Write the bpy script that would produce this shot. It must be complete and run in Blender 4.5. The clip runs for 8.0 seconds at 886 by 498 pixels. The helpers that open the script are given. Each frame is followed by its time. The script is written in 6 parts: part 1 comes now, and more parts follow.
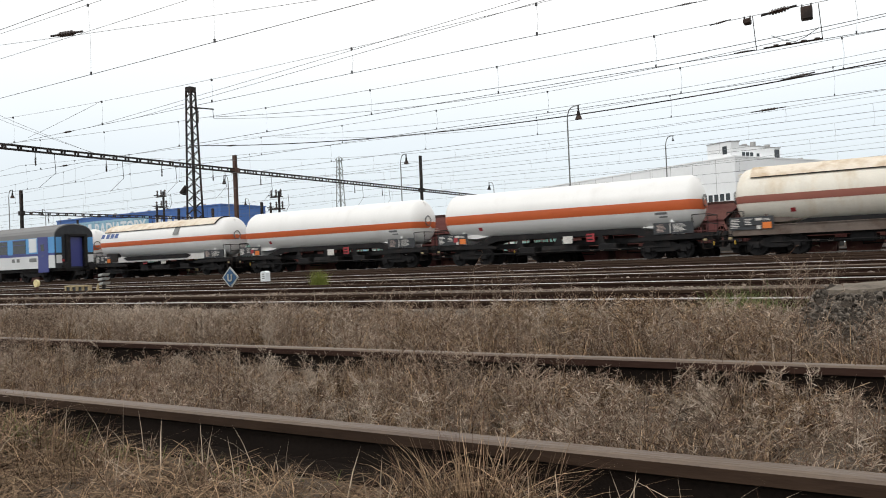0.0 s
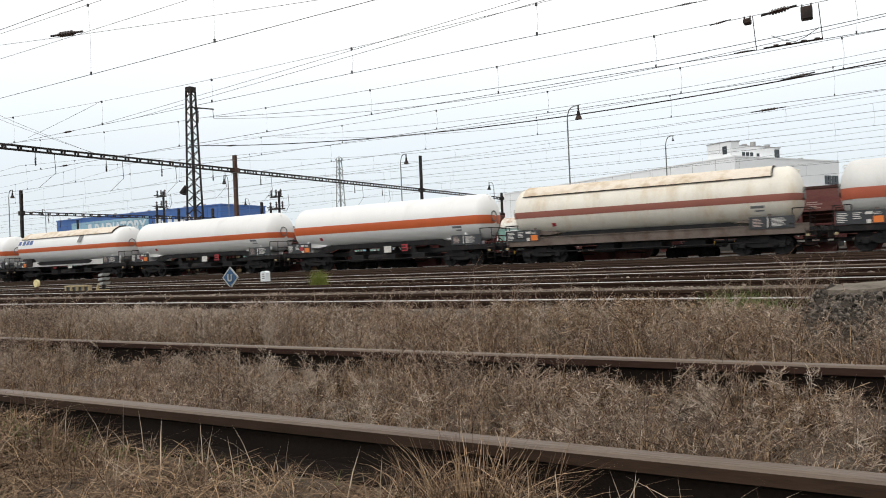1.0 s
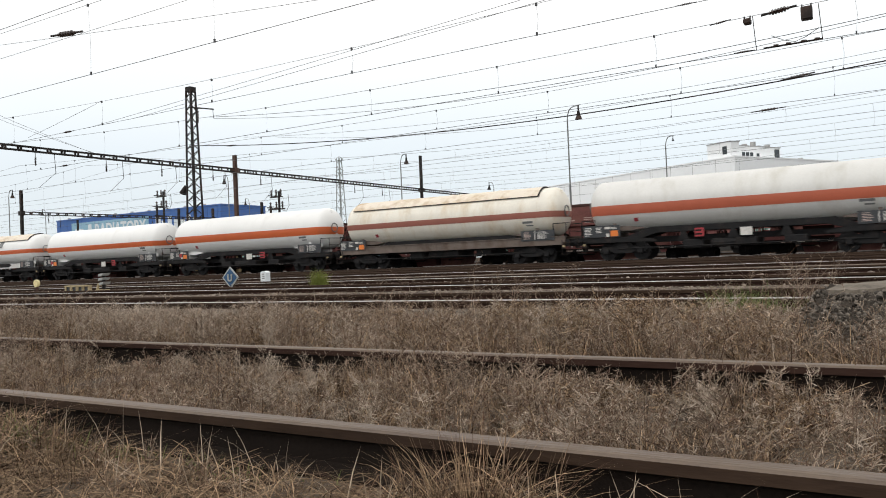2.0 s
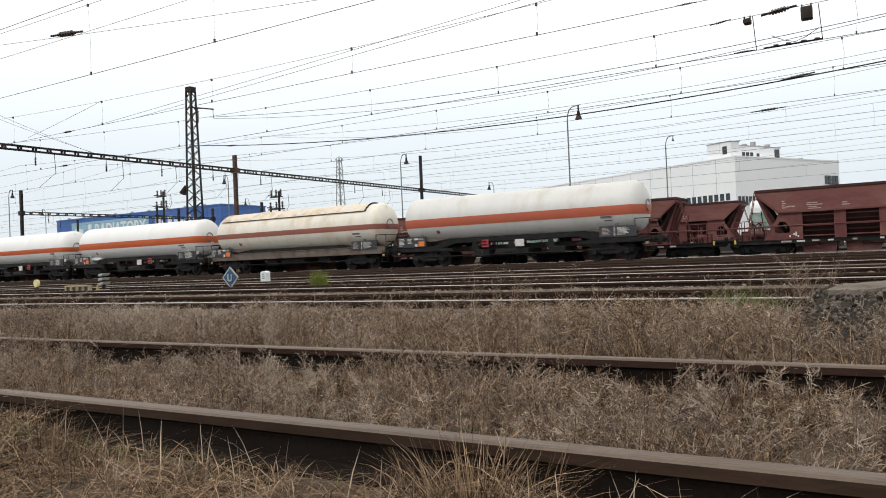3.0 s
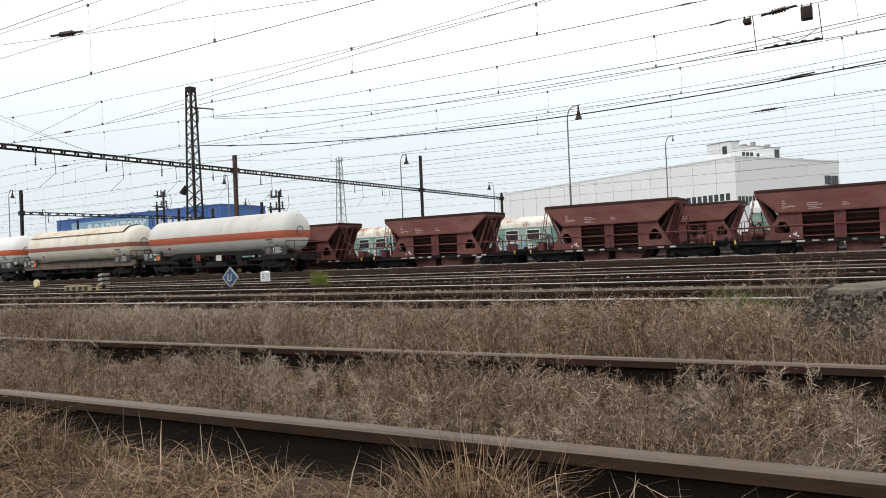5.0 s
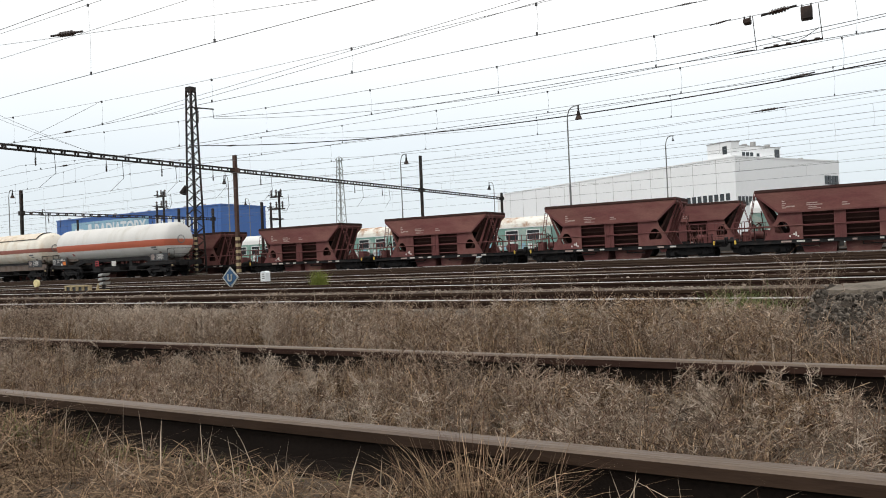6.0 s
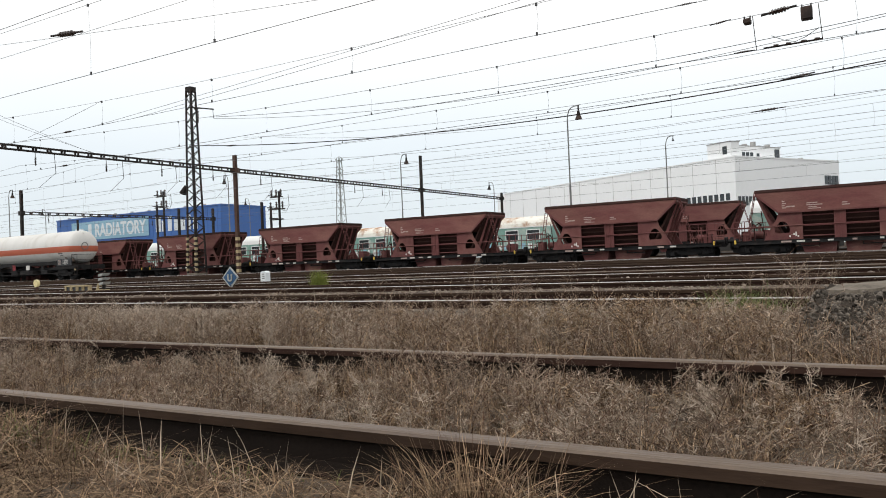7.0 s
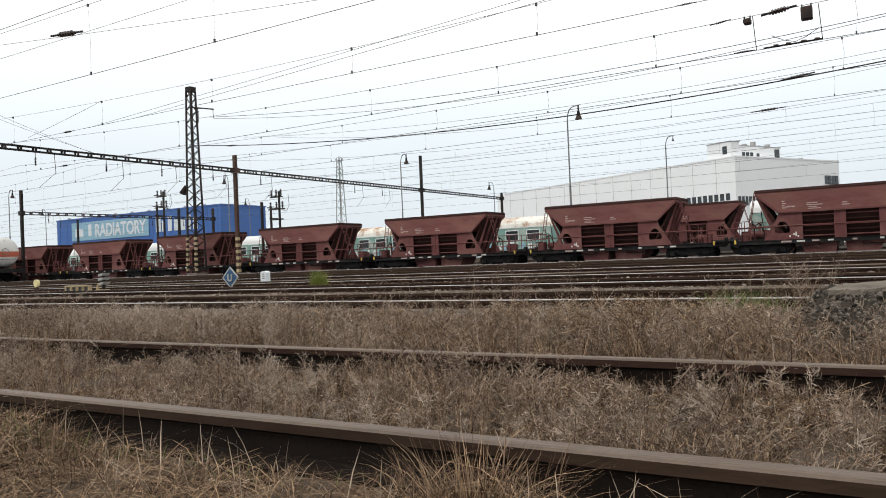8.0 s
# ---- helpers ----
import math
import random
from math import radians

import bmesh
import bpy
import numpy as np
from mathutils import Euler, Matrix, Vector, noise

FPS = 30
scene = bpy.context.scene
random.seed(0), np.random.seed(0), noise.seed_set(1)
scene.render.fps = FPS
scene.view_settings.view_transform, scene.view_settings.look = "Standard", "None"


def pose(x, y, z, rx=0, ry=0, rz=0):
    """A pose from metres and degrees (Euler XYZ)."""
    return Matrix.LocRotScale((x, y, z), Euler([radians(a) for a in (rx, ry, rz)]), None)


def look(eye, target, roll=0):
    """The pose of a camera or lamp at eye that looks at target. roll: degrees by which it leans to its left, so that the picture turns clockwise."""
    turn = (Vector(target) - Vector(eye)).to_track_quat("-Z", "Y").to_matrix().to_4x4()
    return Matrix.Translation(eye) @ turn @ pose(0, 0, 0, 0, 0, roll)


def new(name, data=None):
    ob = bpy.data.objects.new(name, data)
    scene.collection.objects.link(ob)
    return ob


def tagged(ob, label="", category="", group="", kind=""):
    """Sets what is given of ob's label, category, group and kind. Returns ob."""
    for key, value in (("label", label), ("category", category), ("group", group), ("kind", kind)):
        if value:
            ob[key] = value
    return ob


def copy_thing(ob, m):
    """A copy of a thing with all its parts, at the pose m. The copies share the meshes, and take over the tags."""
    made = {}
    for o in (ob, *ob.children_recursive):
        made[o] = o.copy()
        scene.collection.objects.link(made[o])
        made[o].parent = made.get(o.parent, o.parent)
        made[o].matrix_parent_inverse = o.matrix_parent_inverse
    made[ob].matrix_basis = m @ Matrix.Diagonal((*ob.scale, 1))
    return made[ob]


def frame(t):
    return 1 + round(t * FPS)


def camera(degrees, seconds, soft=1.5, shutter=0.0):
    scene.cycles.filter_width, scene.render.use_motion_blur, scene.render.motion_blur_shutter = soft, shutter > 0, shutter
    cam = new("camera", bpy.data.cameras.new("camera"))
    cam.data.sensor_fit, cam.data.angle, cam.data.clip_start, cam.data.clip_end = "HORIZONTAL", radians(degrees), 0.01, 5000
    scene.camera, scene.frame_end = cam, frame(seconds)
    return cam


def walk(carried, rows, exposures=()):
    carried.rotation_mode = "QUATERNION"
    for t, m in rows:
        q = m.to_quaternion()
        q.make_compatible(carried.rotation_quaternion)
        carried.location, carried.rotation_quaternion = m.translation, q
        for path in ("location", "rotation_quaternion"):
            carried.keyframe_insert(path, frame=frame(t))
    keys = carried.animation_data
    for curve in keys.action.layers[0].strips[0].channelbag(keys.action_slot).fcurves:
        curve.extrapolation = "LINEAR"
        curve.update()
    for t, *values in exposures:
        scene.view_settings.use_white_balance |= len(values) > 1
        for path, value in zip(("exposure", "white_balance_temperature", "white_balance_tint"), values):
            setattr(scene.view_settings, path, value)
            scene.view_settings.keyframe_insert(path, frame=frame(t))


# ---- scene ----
cam = camera(61.0, 8.0, soft=0.95, shutter=0.22)
RAIL = 0.18                                   # height of every rail head over the ground
EYE = (0.0, 0.0, 0.643)
turn = Matrix.Rotation(radians(31.03), 4, "Z") @ Matrix.Rotation(radians(90.739), 4, "X") @ Matrix.Rotation(radians(-2.405), 4, "Z")
STAND = Matrix.Translation(EYE) @ turn
walk(cam, [(0.0, STAND), (8.0, STAND)], exposures=[(0.0, 0.0), (8.0, 0.0)])

# ---------------------------------------------------------------- light
world = bpy.data.worlds.new("overcast_sky")
scene.world = world
world.use_nodes = True
wn, wl = world.node_tree.nodes, world.node_tree.links
wn.clear()
SUN_EL, SUN_AZ = radians(48), radians(205)
sky = wn.new("ShaderNodeTexSky")
sky.sky_type, sky.sun_disc, sky.sun_elevation, sky.sun_rotation = "NISHITA", False, SUN_EL, SUN_AZ
sky_lvl = wn.new("ShaderNodeVectorMath"); sky_lvl.operation = "SCALE"; sky_lvl.inputs["Scale"].default_value = 0.12
wl.new(sky.outputs["Color"], sky_lvl.inputs[0])
wtc = wn.new("ShaderNodeTexCoord")
wsep = wn.new("ShaderNodeSeparateXYZ"); wl.new(wtc.outputs["Generated"], wsep.inputs[0])
wramp = wn.new("ShaderNodeValToRGB")
wramp.color_ramp.elements[0].position, wramp.color_ramp.elements[0].color = 0.0, (0.70, 0.765, 0.81, 1)
wramp.color_ramp.elements[1].position, wramp.color_ramp.elements[1].color = 0.36, (1.22, 1.20, 1.165, 1)
wmid = wramp.color_ramp.elements.new(0.15); wmid.color = (0.86, 0.925, 0.965, 1)
wl.new(wsep.outputs["Z"], wramp.inputs["Fac"])
wnoise = wn.new("ShaderNodeTexNoise"); wnoise.inputs["Scale"].default_value = 2.2; wnoise.inputs["Detail"].default_value = 4
wmap = wn.new("ShaderNodeMapping"); wmap.inputs["Scale"].default_value = (1, 1, 3.0)
wl.new(wtc.outputs["Generated"], wmap.inputs[0]); wl.new(wmap.outputs[0], wnoise.inputs["Vector"])
wrange = wn.new("ShaderNodeMapRange"); wrange.inputs["To Min"].default_value = 0.93; wrange.inputs["To Max"].default_value = 1.07
wl.new(wnoise.outputs["Fac"], wrange.inputs["Value"])
wcloud = wn.new("ShaderNodeVectorMath"); wcloud.operation = "SCALE"
wl.new(wramp.outputs["Color"], wcloud.inputs[0]); wl.new(wrange.outputs["Result"], wcloud.inputs["Scale"])
wmix = wn.new("ShaderNodeMix"); wmix.data_type = "RGBA"; wmix.inputs["Factor"].default_value = 0.92
wl.new(sky_lvl.outputs[0], wmix.inputs["A"]); wl.new(wcloud.outputs[0], wmix.inputs["B"])
wbg = wn.new("ShaderNodeBackground"); wbg.inputs["Strength"].default_value = 1.06
wout = wn.new("ShaderNodeOutputWorld")
wl.new(wmix.outputs["Result"], wbg.inputs["Color"]); wl.new(wbg.outputs[0], wout.inputs[0])

sun_data = bpy.data.lights.new("sun", "SUN")
sun_data.energy, sun_data.angle, sun_data.color = 0.9, radians(25), (1.0, 0.97, 0.93)
sun = new("sun", sun_data)
sun.matrix_world = look((100 * math.sin(SUN_AZ) * math.cos(SUN_EL), 100 * math.cos(SUN_AZ) * math.cos(SUN_EL), 100 * math.sin(SUN_EL)), (0, 0, 0))


# ---------------------------------------------------------------- materials
def mat(name, color, rough=0.6, metal=0.0, var=0.25, scale=3.0, fine=40.0, bump=0.15, tint=None, tint_amt=0.0, tint_scale=1.2,
        island=0.0, objvar=0.0, stretch=(1, 1, 1), depth=0.01):
    """A worn surface: the base colour varied at two scales, a second colour in patches, roughness and fine relief."""
    m = bpy.data.materials.new(name)
    m.use_nodes = True
    n, l = m.node_tree.nodes, m.node_tree.links
    b = n["Principled BSDF"]
    tc = n.new("ShaderNodeTexCoord")
    mp = n.new("ShaderNodeMapping"); mp.inputs["Scale"].default_value = stretch
    l.new(tc.outputs["Object"], mp.inputs[0])
    big = n.new("ShaderNodeTexNoise"); big.inputs["Scale"].default_value = scale; big.inputs["Detail"].default_value = 5
    small = n.new("ShaderNodeTexNoise"); small.inputs["Scale"].default_value = fine; small.inputs["Detail"].default_value = 3
    l.new(mp.outputs[0], big.inputs["Vector"]); l.new(mp.outputs[0], small.inputs["Vector"])
    add = n.new("ShaderNodeMath"); add.operation = "ADD"
    l.new(big.outputs["Fac"], add.inputs[0]); l.new(small.outputs["Fac"], add.inputs[1])
    rng = n.new("ShaderNodeMapRange")
    rng.inputs["From Min"].default_value, rng.inputs["From Max"].default_value = 0.6, 1.4
    rng.inputs["To Min"].default_value, rng.inputs["To Max"].default_value = 1 - var, 1 + var
    l.new(add.outputs[0], rng.inputs["Value"])
    val = rng.outputs["Result"]
    if island or objvar:
        src = n.new("ShaderNodeNewGeometry").outputs["Random Per Island"] if island else n.new("ShaderNodeObjectInfo").outputs["Random"]
        r2 = n.new("ShaderNodeMapRange"); a = island or objvar
        r2.inputs["To Min"].default_value, r2.inputs["To Max"].default_value = 1 - a, 1 + a
        l.new(src, r2.inputs["Value"])
        mul = n.new("ShaderNodeMath"); mul.operation = "MULTIPLY"
        l.new(val, mul.inputs[0]); l.new(r2.outputs["Result"], mul.inputs[1])
        val = mul.outputs[0]
    base = n.new("ShaderNodeRGB"); base.outputs[0].default_value = (*color, 1)
    col = base.outputs[0]
    if tint:
        patch = n.new("ShaderNodeTexNoise"); patch.inputs["Scale"].default_value = tint_scale; patch.inputs["Detail"].default_value = 6
        patch.inputs["Roughness"].default_value = 0.65
        l.new(mp.outputs[0], patch.inputs["Vector"])
        pr = n.new("ShaderNodeMapRange"); pr.inputs["From Min"].default_value = 0.62 - 0.3 * tint_amt; pr.inputs["From Max"].default_value = 0.80 - 0.3 * tint_amt
        l.new(patch.outputs["Fac"], pr.inputs["Value"])
        fac = pr.outputs["Result"]
        if island:
            isl = n.new("ShaderNodeNewGeometry").outputs["Random Per Island"]
            wrapm = n.new("ShaderNodeMath"); wrapm.operation = "MULTIPLY"; wrapm.inputs[1].default_value = 7.31
            frac = n.new("ShaderNodeMath"); frac.operation = "FRACT"
            l.new(isl, wrapm.inputs[0]); l.new(wrapm.outputs[0], frac.inputs[0])
            av = n.new("ShaderNodeMath"); av.operation = "MULTIPLY"; av.inputs[1].default_value = tint_amt * 1.6
            l.new(frac.outputs[0], av.inputs[0])
            fac = av.outputs[0]
        mx = n.new("ShaderNodeMix"); mx.data_type = "RGBA"; mx.inputs["B"].default_value = (*tint, 1)
        l.new(fac, mx.inputs["Factor"]); l.new(col, mx.inputs["A"])
        col = mx.outputs["Result"]
    sc = n.new("ShaderNodeVectorMath"); sc.operation = "SCALE"
    l.new(col, sc.inputs[0]); l.new(val, sc.inputs["Scale"])
    l.new(sc.outputs[0], b.inputs["Base Color"])
    rr = n.new("ShaderNodeMapRange")
    rr.inputs["To Min"].default_value, rr.inputs["To Max"].default_value = max(0.05, rough - 0.12), min(1, rough + 0.12)
    l.new(small.outputs["Fac"], rr.inputs["Value"]); l.new(rr.outputs["Result"], b.inputs["Roughness"])
    b.inputs["Metallic"].default_value = metal
    if rough > 0.8:                                  # dusty matt surfaces throw no sheen
        b.inputs["Specular IOR Level"].default_value = 0.08
    elif rough >= 0.6:
        b.inputs["Specular IOR Level"].default_value = 0.22
    if bump:
        bp = n.new("ShaderNodeBump"); bp.inputs["Strength"].default_value = bump; bp.inputs["Distance"].default_value = depth
        l.new(add.outputs[0], bp.inputs["Height"]); l.new(bp.outputs[0], b.inputs["Normal"])
    return m


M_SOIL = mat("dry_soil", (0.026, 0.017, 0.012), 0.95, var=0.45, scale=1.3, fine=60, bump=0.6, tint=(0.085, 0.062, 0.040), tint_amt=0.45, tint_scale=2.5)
M_BALLAST = mat("rusty_ballast", (0.122, 0.094, 0.074), 0.95, var=0.5, scale=1.8, fine=26, bump=0.8, tint=(0.25, 0.215, 0.175), tint_amt=0.6, tint_scale=0.7, depth=0.03)
M_BALLAST_GREY = mat("grey_ballast", (0.110, 0.103, 0.098), 0.95, var=0.4, scale=1.5, fine=26, bump=0.8, tint=(0.15, 0.115, 0.09), tint_amt=0.45, tint_scale=0.5, depth=0.03)
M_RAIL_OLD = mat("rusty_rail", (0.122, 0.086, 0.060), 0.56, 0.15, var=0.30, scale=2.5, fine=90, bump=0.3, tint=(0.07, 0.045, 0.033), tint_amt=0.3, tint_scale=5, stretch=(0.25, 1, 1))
# rusty web and foot of the near rails, shade under the head painted in
M_RAIL_WEB_SHADE = mat("shaded_rusty_rail_web", (0.013, 0.0095, 0.0075), 0.85, 0.0, var=0.35, scale=3, fine=70, bump=0.3)
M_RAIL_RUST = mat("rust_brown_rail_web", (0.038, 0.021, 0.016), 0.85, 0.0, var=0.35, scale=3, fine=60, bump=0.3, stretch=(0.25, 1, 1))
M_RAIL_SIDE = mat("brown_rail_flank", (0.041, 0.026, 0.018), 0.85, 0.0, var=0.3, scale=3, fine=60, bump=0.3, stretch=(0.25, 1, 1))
M_RAIL_TOP = mat("polished_rail_head", (0.40, 0.375, 0.36), 0.28, 0.9, var=0.12, scale=2, fine=60, bump=0.03, stretch=(0.1, 1, 1))
M_SLEEPER = mat("weathered_sleeper", (0.10, 0.082, 0.066), 0.95, var=0.4, scale=6, fine=50, bump=0.5, objvar=0.25, stretch=(1, 0.2, 1))
M_WHITE = mat("white_tank_paint", (0.80, 0.795, 0.775), 0.38, var=0.04, scale=0.5, fine=14, bump=0.02, tint=(0.72, 0.71, 0.685), tint_amt=0.10, tint_scale=0.4, stretch=(1.6, 1, 0.5))
M_WHITE_OLD = mat("grey_white_tank_paint", (0.64, 0.63, 0.60), 0.45, var=0.08, scale=0.6, fine=14, bump=0.03, tint=(0.54, 0.52, 0.47), tint_amt=0.25, tint_scale=0.4, stretch=(1.8, 1, 0.5))
M_CREAM = mat("stained_cream_tank_paint", (0.78, 0.735, 0.64), 0.55, var=0.1, scale=0.8, fine=18, bump=0.04, tint=(0.66, 0.56, 0.42), tint_amt=0.42, tint_scale=0.55, stretch=(1.5, 1, 0.5))
M_SHIELD = mat("rust_stained_sun_shield", (0.74, 0.66, 0.55), 0.6, var=0.12, scale=0.8, fine=20, bump=0.05, tint=(0.50, 0.385, 0.26), tint_amt=0.55, tint_scale=0.8)
M_ORANGE = mat("orange_stripe_paint", (0.56, 0.115, 0.032), 0.42, var=0.08, scale=1, fine=20, bump=0.02)
M_SALMON = mat("faded_red_stripe_paint", (0.47, 0.115, 0.06), 0.5, var=0.10, scale=1, fine=20, bump=0.02)
M_MAROON = mat("brown_red_stripe_paint", (0.30, 0.105, 0.075), 0.55, var=0.12, scale=1, fine=20, bump=0.02)
M_BLACK = mat("sooty_black_underframe", (0.0135, 0.0130, 0.0135), 0.75, var=0.4, scale=3, fine=30, bump=0.25, tint=(0.030, 0.024, 0.021), tint_amt=0.35, tint_scale=2)
M_GREYFRAME = mat("dusty_brown_grey_frame", (0.150, 0.120, 0.102), 0.75, var=0.25, scale=2, fine=30, bump=0.15, tint=(0.10, 0.07, 0.055), tint_amt=0.5)
M_HOPPER = mat("oxide_red_hopper_paint", (0.150, 0.055, 0.052), 0.66, var=0.25, scale=1.0, fine=18, bump=0.12, tint=(0.20, 0.095, 0.078), tint_amt=0.5, tint_scale=0.7, objvar=0.10)
# darker hopper red; on chutes and end sheets it carries the hull's shade
M_HOPPER_DARK = mat("shaded_dark_hopper_red", (0.040, 0.020, 0.017), 0.85, var=0.35, scale=2, fine=20, bump=0.2)
M_HULL = mat("dusty_oxide_red_hull", (0.150, 0.053, 0.050), 0.68, var=0.22, scale=0.9, fine=16, bump=0.12, tint=(0.195, 0.088, 0.073), tint_amt=0.75, tint_scale=0.55, objvar=0.12, stretch=(0.5, 1, 1.6))
M_FADED_ORANGE = mat("faded_orange_stencil", (0.50, 0.26, 0.13), 0.7, var=0.35, scale=7, fine=50, bump=0.0)
M_MARK = mat("faded_white_marking", (0.62, 0.60, 0.56), 0.7, var=0.25, scale=6, fine=50, bump=0.0)
M_MARK_DIM = mat("worn_pale_marking", (0.42, 0.33, 0.29), 0.75, var=0.35, scale=6, fine=50, bump=0.0)
M_RED = mat("red_plate_paint", (0.35, 0.028, 0.035), 0.5, var=0.15, bump=0.0)
M_ORANGE_PLATE = mat("orange_hazard_plate", (0.72, 0.19, 0.03), 0.5, var=0.1, bump=0.0)
M_YELLOW = mat("yellow_paint", (0.62, 0.42, 0.06), 0.55, var=0.25, scale=8, bump=0.05)
M_DKGREY = mat("dark_grey_board", (0.055, 0.058, 0.062), 0.6, var=0.2, bump=0.05)
M_STEEL = mat("dark_painted_steel", (0.024, 0.021, 0.020), 0.7, 0.2, var=0.3, scale=2, fine=30, bump=0.1, tint=(0.07, 0.045, 0.035), tint_amt=0.4)
M_STEEL_BROWN = mat("brown_painted_steel", (0.085, 0.050, 0.038), 0.75, 0.1, var=0.3, scale=1.5, fine=30, bump=0.1)
M_GALV = mat("weathered_grey_steel", (0.20, 0.205, 0.20), 0.6, 0.3, var=0.25, scale=2, bump=0.05)
M_WIRE = mat("dark_copper_wire", (0.085, 0.085, 0.088), 0.6, 0.3, var=0.1, bump=0.0)
M_WIRE_PALE = mat("grey_thin_wire", (0.22, 0.22, 0.225), 0.6, 0.3, var=0.1, bump=0.0)
M_PYLON = mat("pale_galvanised_steel", (0.34, 0.36, 0.35), 0.6, 0.2, var=0.15, scale=1, bump=0.0)
# yard ground, its colour darkened for the shade among the wagons
M_SHADED_GROUND = mat("shaded_yard_ground", (0.030, 0.026, 0.024), 0.95, var=0.4, scale=0.6, fine=9, bump=0.4, tint=(0.060, 0.048, 0.040), tint_amt=0.35, tint_scale=0.3, depth=0.03)
M_LOGO = mat("navy_blue_lettering", (0.045, 0.09, 0.25), 0.5, var=0.1, bump=0.0)
M_PLINTH = mat("dark_concrete_plinth", (0.040, 0.038, 0.036), 0.9, var=0.25, scale=0.4, fine=5, bump=0.2)
M_INSUL = mat("brown_glazed_insulator", (0.035, 0.022, 0.018), 0.25, var=0.2, bump=0.0)
M_BLUE_WALL = mat("blue_sheet_cladding", (0.045, 0.135, 0.40), 0.5, var=0.06, scale=0.1, fine=2, bump=0.02)
M_BLUE_PALE = mat("pale_blue_sign_field", (0.27, 0.46, 0.58), 0.55, var=0.06, scale=0.2, fine=2, bump=0.0)
M_SIGN_WHITE = mat("sign_white", (0.70, 0.74, 0.76), 0.55, var=0.05, bump=0.0)
M_WHITE_WALL = mat("white_rendered_wall", (0.90, 0.915, 0.92), 0.8, var=0.035, scale=0.08, fine=1.5, bump=0.02)
M_GREYROOF = mat("grey_roof_edge", (0.40, 0.40, 0.39), 0.8, var=0.1, scale=0.5, bump=0.02)
M_WINDOW = mat("dark_window_glass", (0.030, 0.036, 0.040), 0.08, var=0.1, bump=0.0)
M_WINFRAME = mat("pale_window_frame", (0.60, 0.62, 0.62), 0.5, var=0.08, bump=0.0)
M_COACH_BLUE = mat("mid_blue_coach_paint", (0.085, 0.30, 0.60), 0.32, var=0.06, scale=1, bump=0.01)
M_COACH_NAVY = mat("navy_coach_paint", (0.040, 0.050, 0.21), 0.35, var=0.08, scale=1, bump=0.01)
M_COACH_WHITE = mat("off_white_coach_paint", (0.66, 0.67, 0.67), 0.38, var=0.06, scale=1, bump=0.01)
M_COACH_ROOF = mat("grey_coach_roof", (0.165, 0.165, 0.165), 0.55, var=0.12, scale=1, fine=16, bump=0.05, stretch=(0.4, 1, 1))
M_COACH_END = mat("sooty_coach_end", (0.040, 0.042, 0.046), 0.6, var=0.3, scale=2, bump=0.08)
M_OLD_GREEN = mat("faded_green_coach_paint", (0.20, 0.36, 0.31), 0.6, var=0.12, scale=1.2, fine=12, bump=0.04, tint=(0.46, 0.50, 0.46), tint_amt=0.45, tint_scale=0.9)
M_OLD_ROOF = mat("rusted_white_coach_roof", (0.78, 0.76, 0.69), 0.7, var=0.12, scale=1, fine=14, bump=0.05, tint=(0.36, 0.17, 0.07), tint_amt=0.50, tint_scale=0.9)
M_OLD_WHITE = mat("chalky_white_coach_roof", (0.74, 0.745, 0.73), 0.7, var=0.06, scale=1, fine=14, bump=0.03)
M_CONCRETE = mat("weathered_concrete", (0.150, 0.128, 0.104), 0.9, var=0.45, scale=3, fine=40, bump=0.4)
M_MOUND = mat("dark_mound_earth", (0.045, 0.037, 0.030), 0.95, var=0.5, scale=5, fine=40, bump=0.8, depth=0.02)
M_GRAVEL = mat("dark_grey_gravel", (0.105, 0.090, 0.076), 0.9, var=0.4, scale=5, fine=60, bump=0.4, island=0.8)
M_STONE = mat("rusty_ballast_stone", (0.160, 0.128, 0.102), 0.95, var=0.3, scale=4, fine=40, bump=0.3, island=0.5, tint=(0.26, 0.225, 0.19), tint_amt=0.35)
M_SIGN_RIM = mat("grimy_white_enamel", (0.33, 0.34, 0.33), 0.5, var=0.2, scale=9, bump=0.0)
M_BAND = mat("faded_warning_yellow", (0.40, 0.32, 0.19), 0.7, var=0.3, scale=5, bump=0.0)
M_DISC = mat("pale_yellow_enamel", (0.70, 0.60, 0.30), 0.45, var=0.3, scale=9, bump=0.0)
M_SIGN_BLUE = mat("blue_sign_face", (0.020, 0.075, 0.165), 0.4, var=0.08, bump=0.0)
M_STRAW = mat("dry_straw_grass", (0.345, 0.242, 0.150), 0.85, var=0.6, scale=1.6, fine=30, bump=0.0, island=0.55, tint=(0.062, 0.035, 0.023), tint_amt=0.72)
M_WEED = mat("dead_brown_weed", (0.118, 0.068, 0.046), 0.9, var=0.75, scale=2.4, fine=30, bump=0.0, island=0.45, tint=(0.35, 0.285, 0.22), tint_amt=0.5)
M_SEED = mat("pale_seed_head", (0.42, 0.34, 0.255), 0.9, var=0.15, scale=2.0, fine=30, bump=0.0, island=0.35)
M_GREEN = mat("green_weed_leaf", (0.105, 0.160, 0.045), 0.8, var=0.2, scale=2.0, fine=30, bump=0.0, island=0.4, tint=(0.20, 0.19, 0.07), tint_amt=0.4)
M_TUSSOCK = mat("yellow_green_grass", (0.20, 0.225, 0.055), 0.85, var=0.15, scale=2.0, fine=30, bump=0.0, island=0.4, tint=(0.10, 0.13, 0.03), tint_amt=0.4)
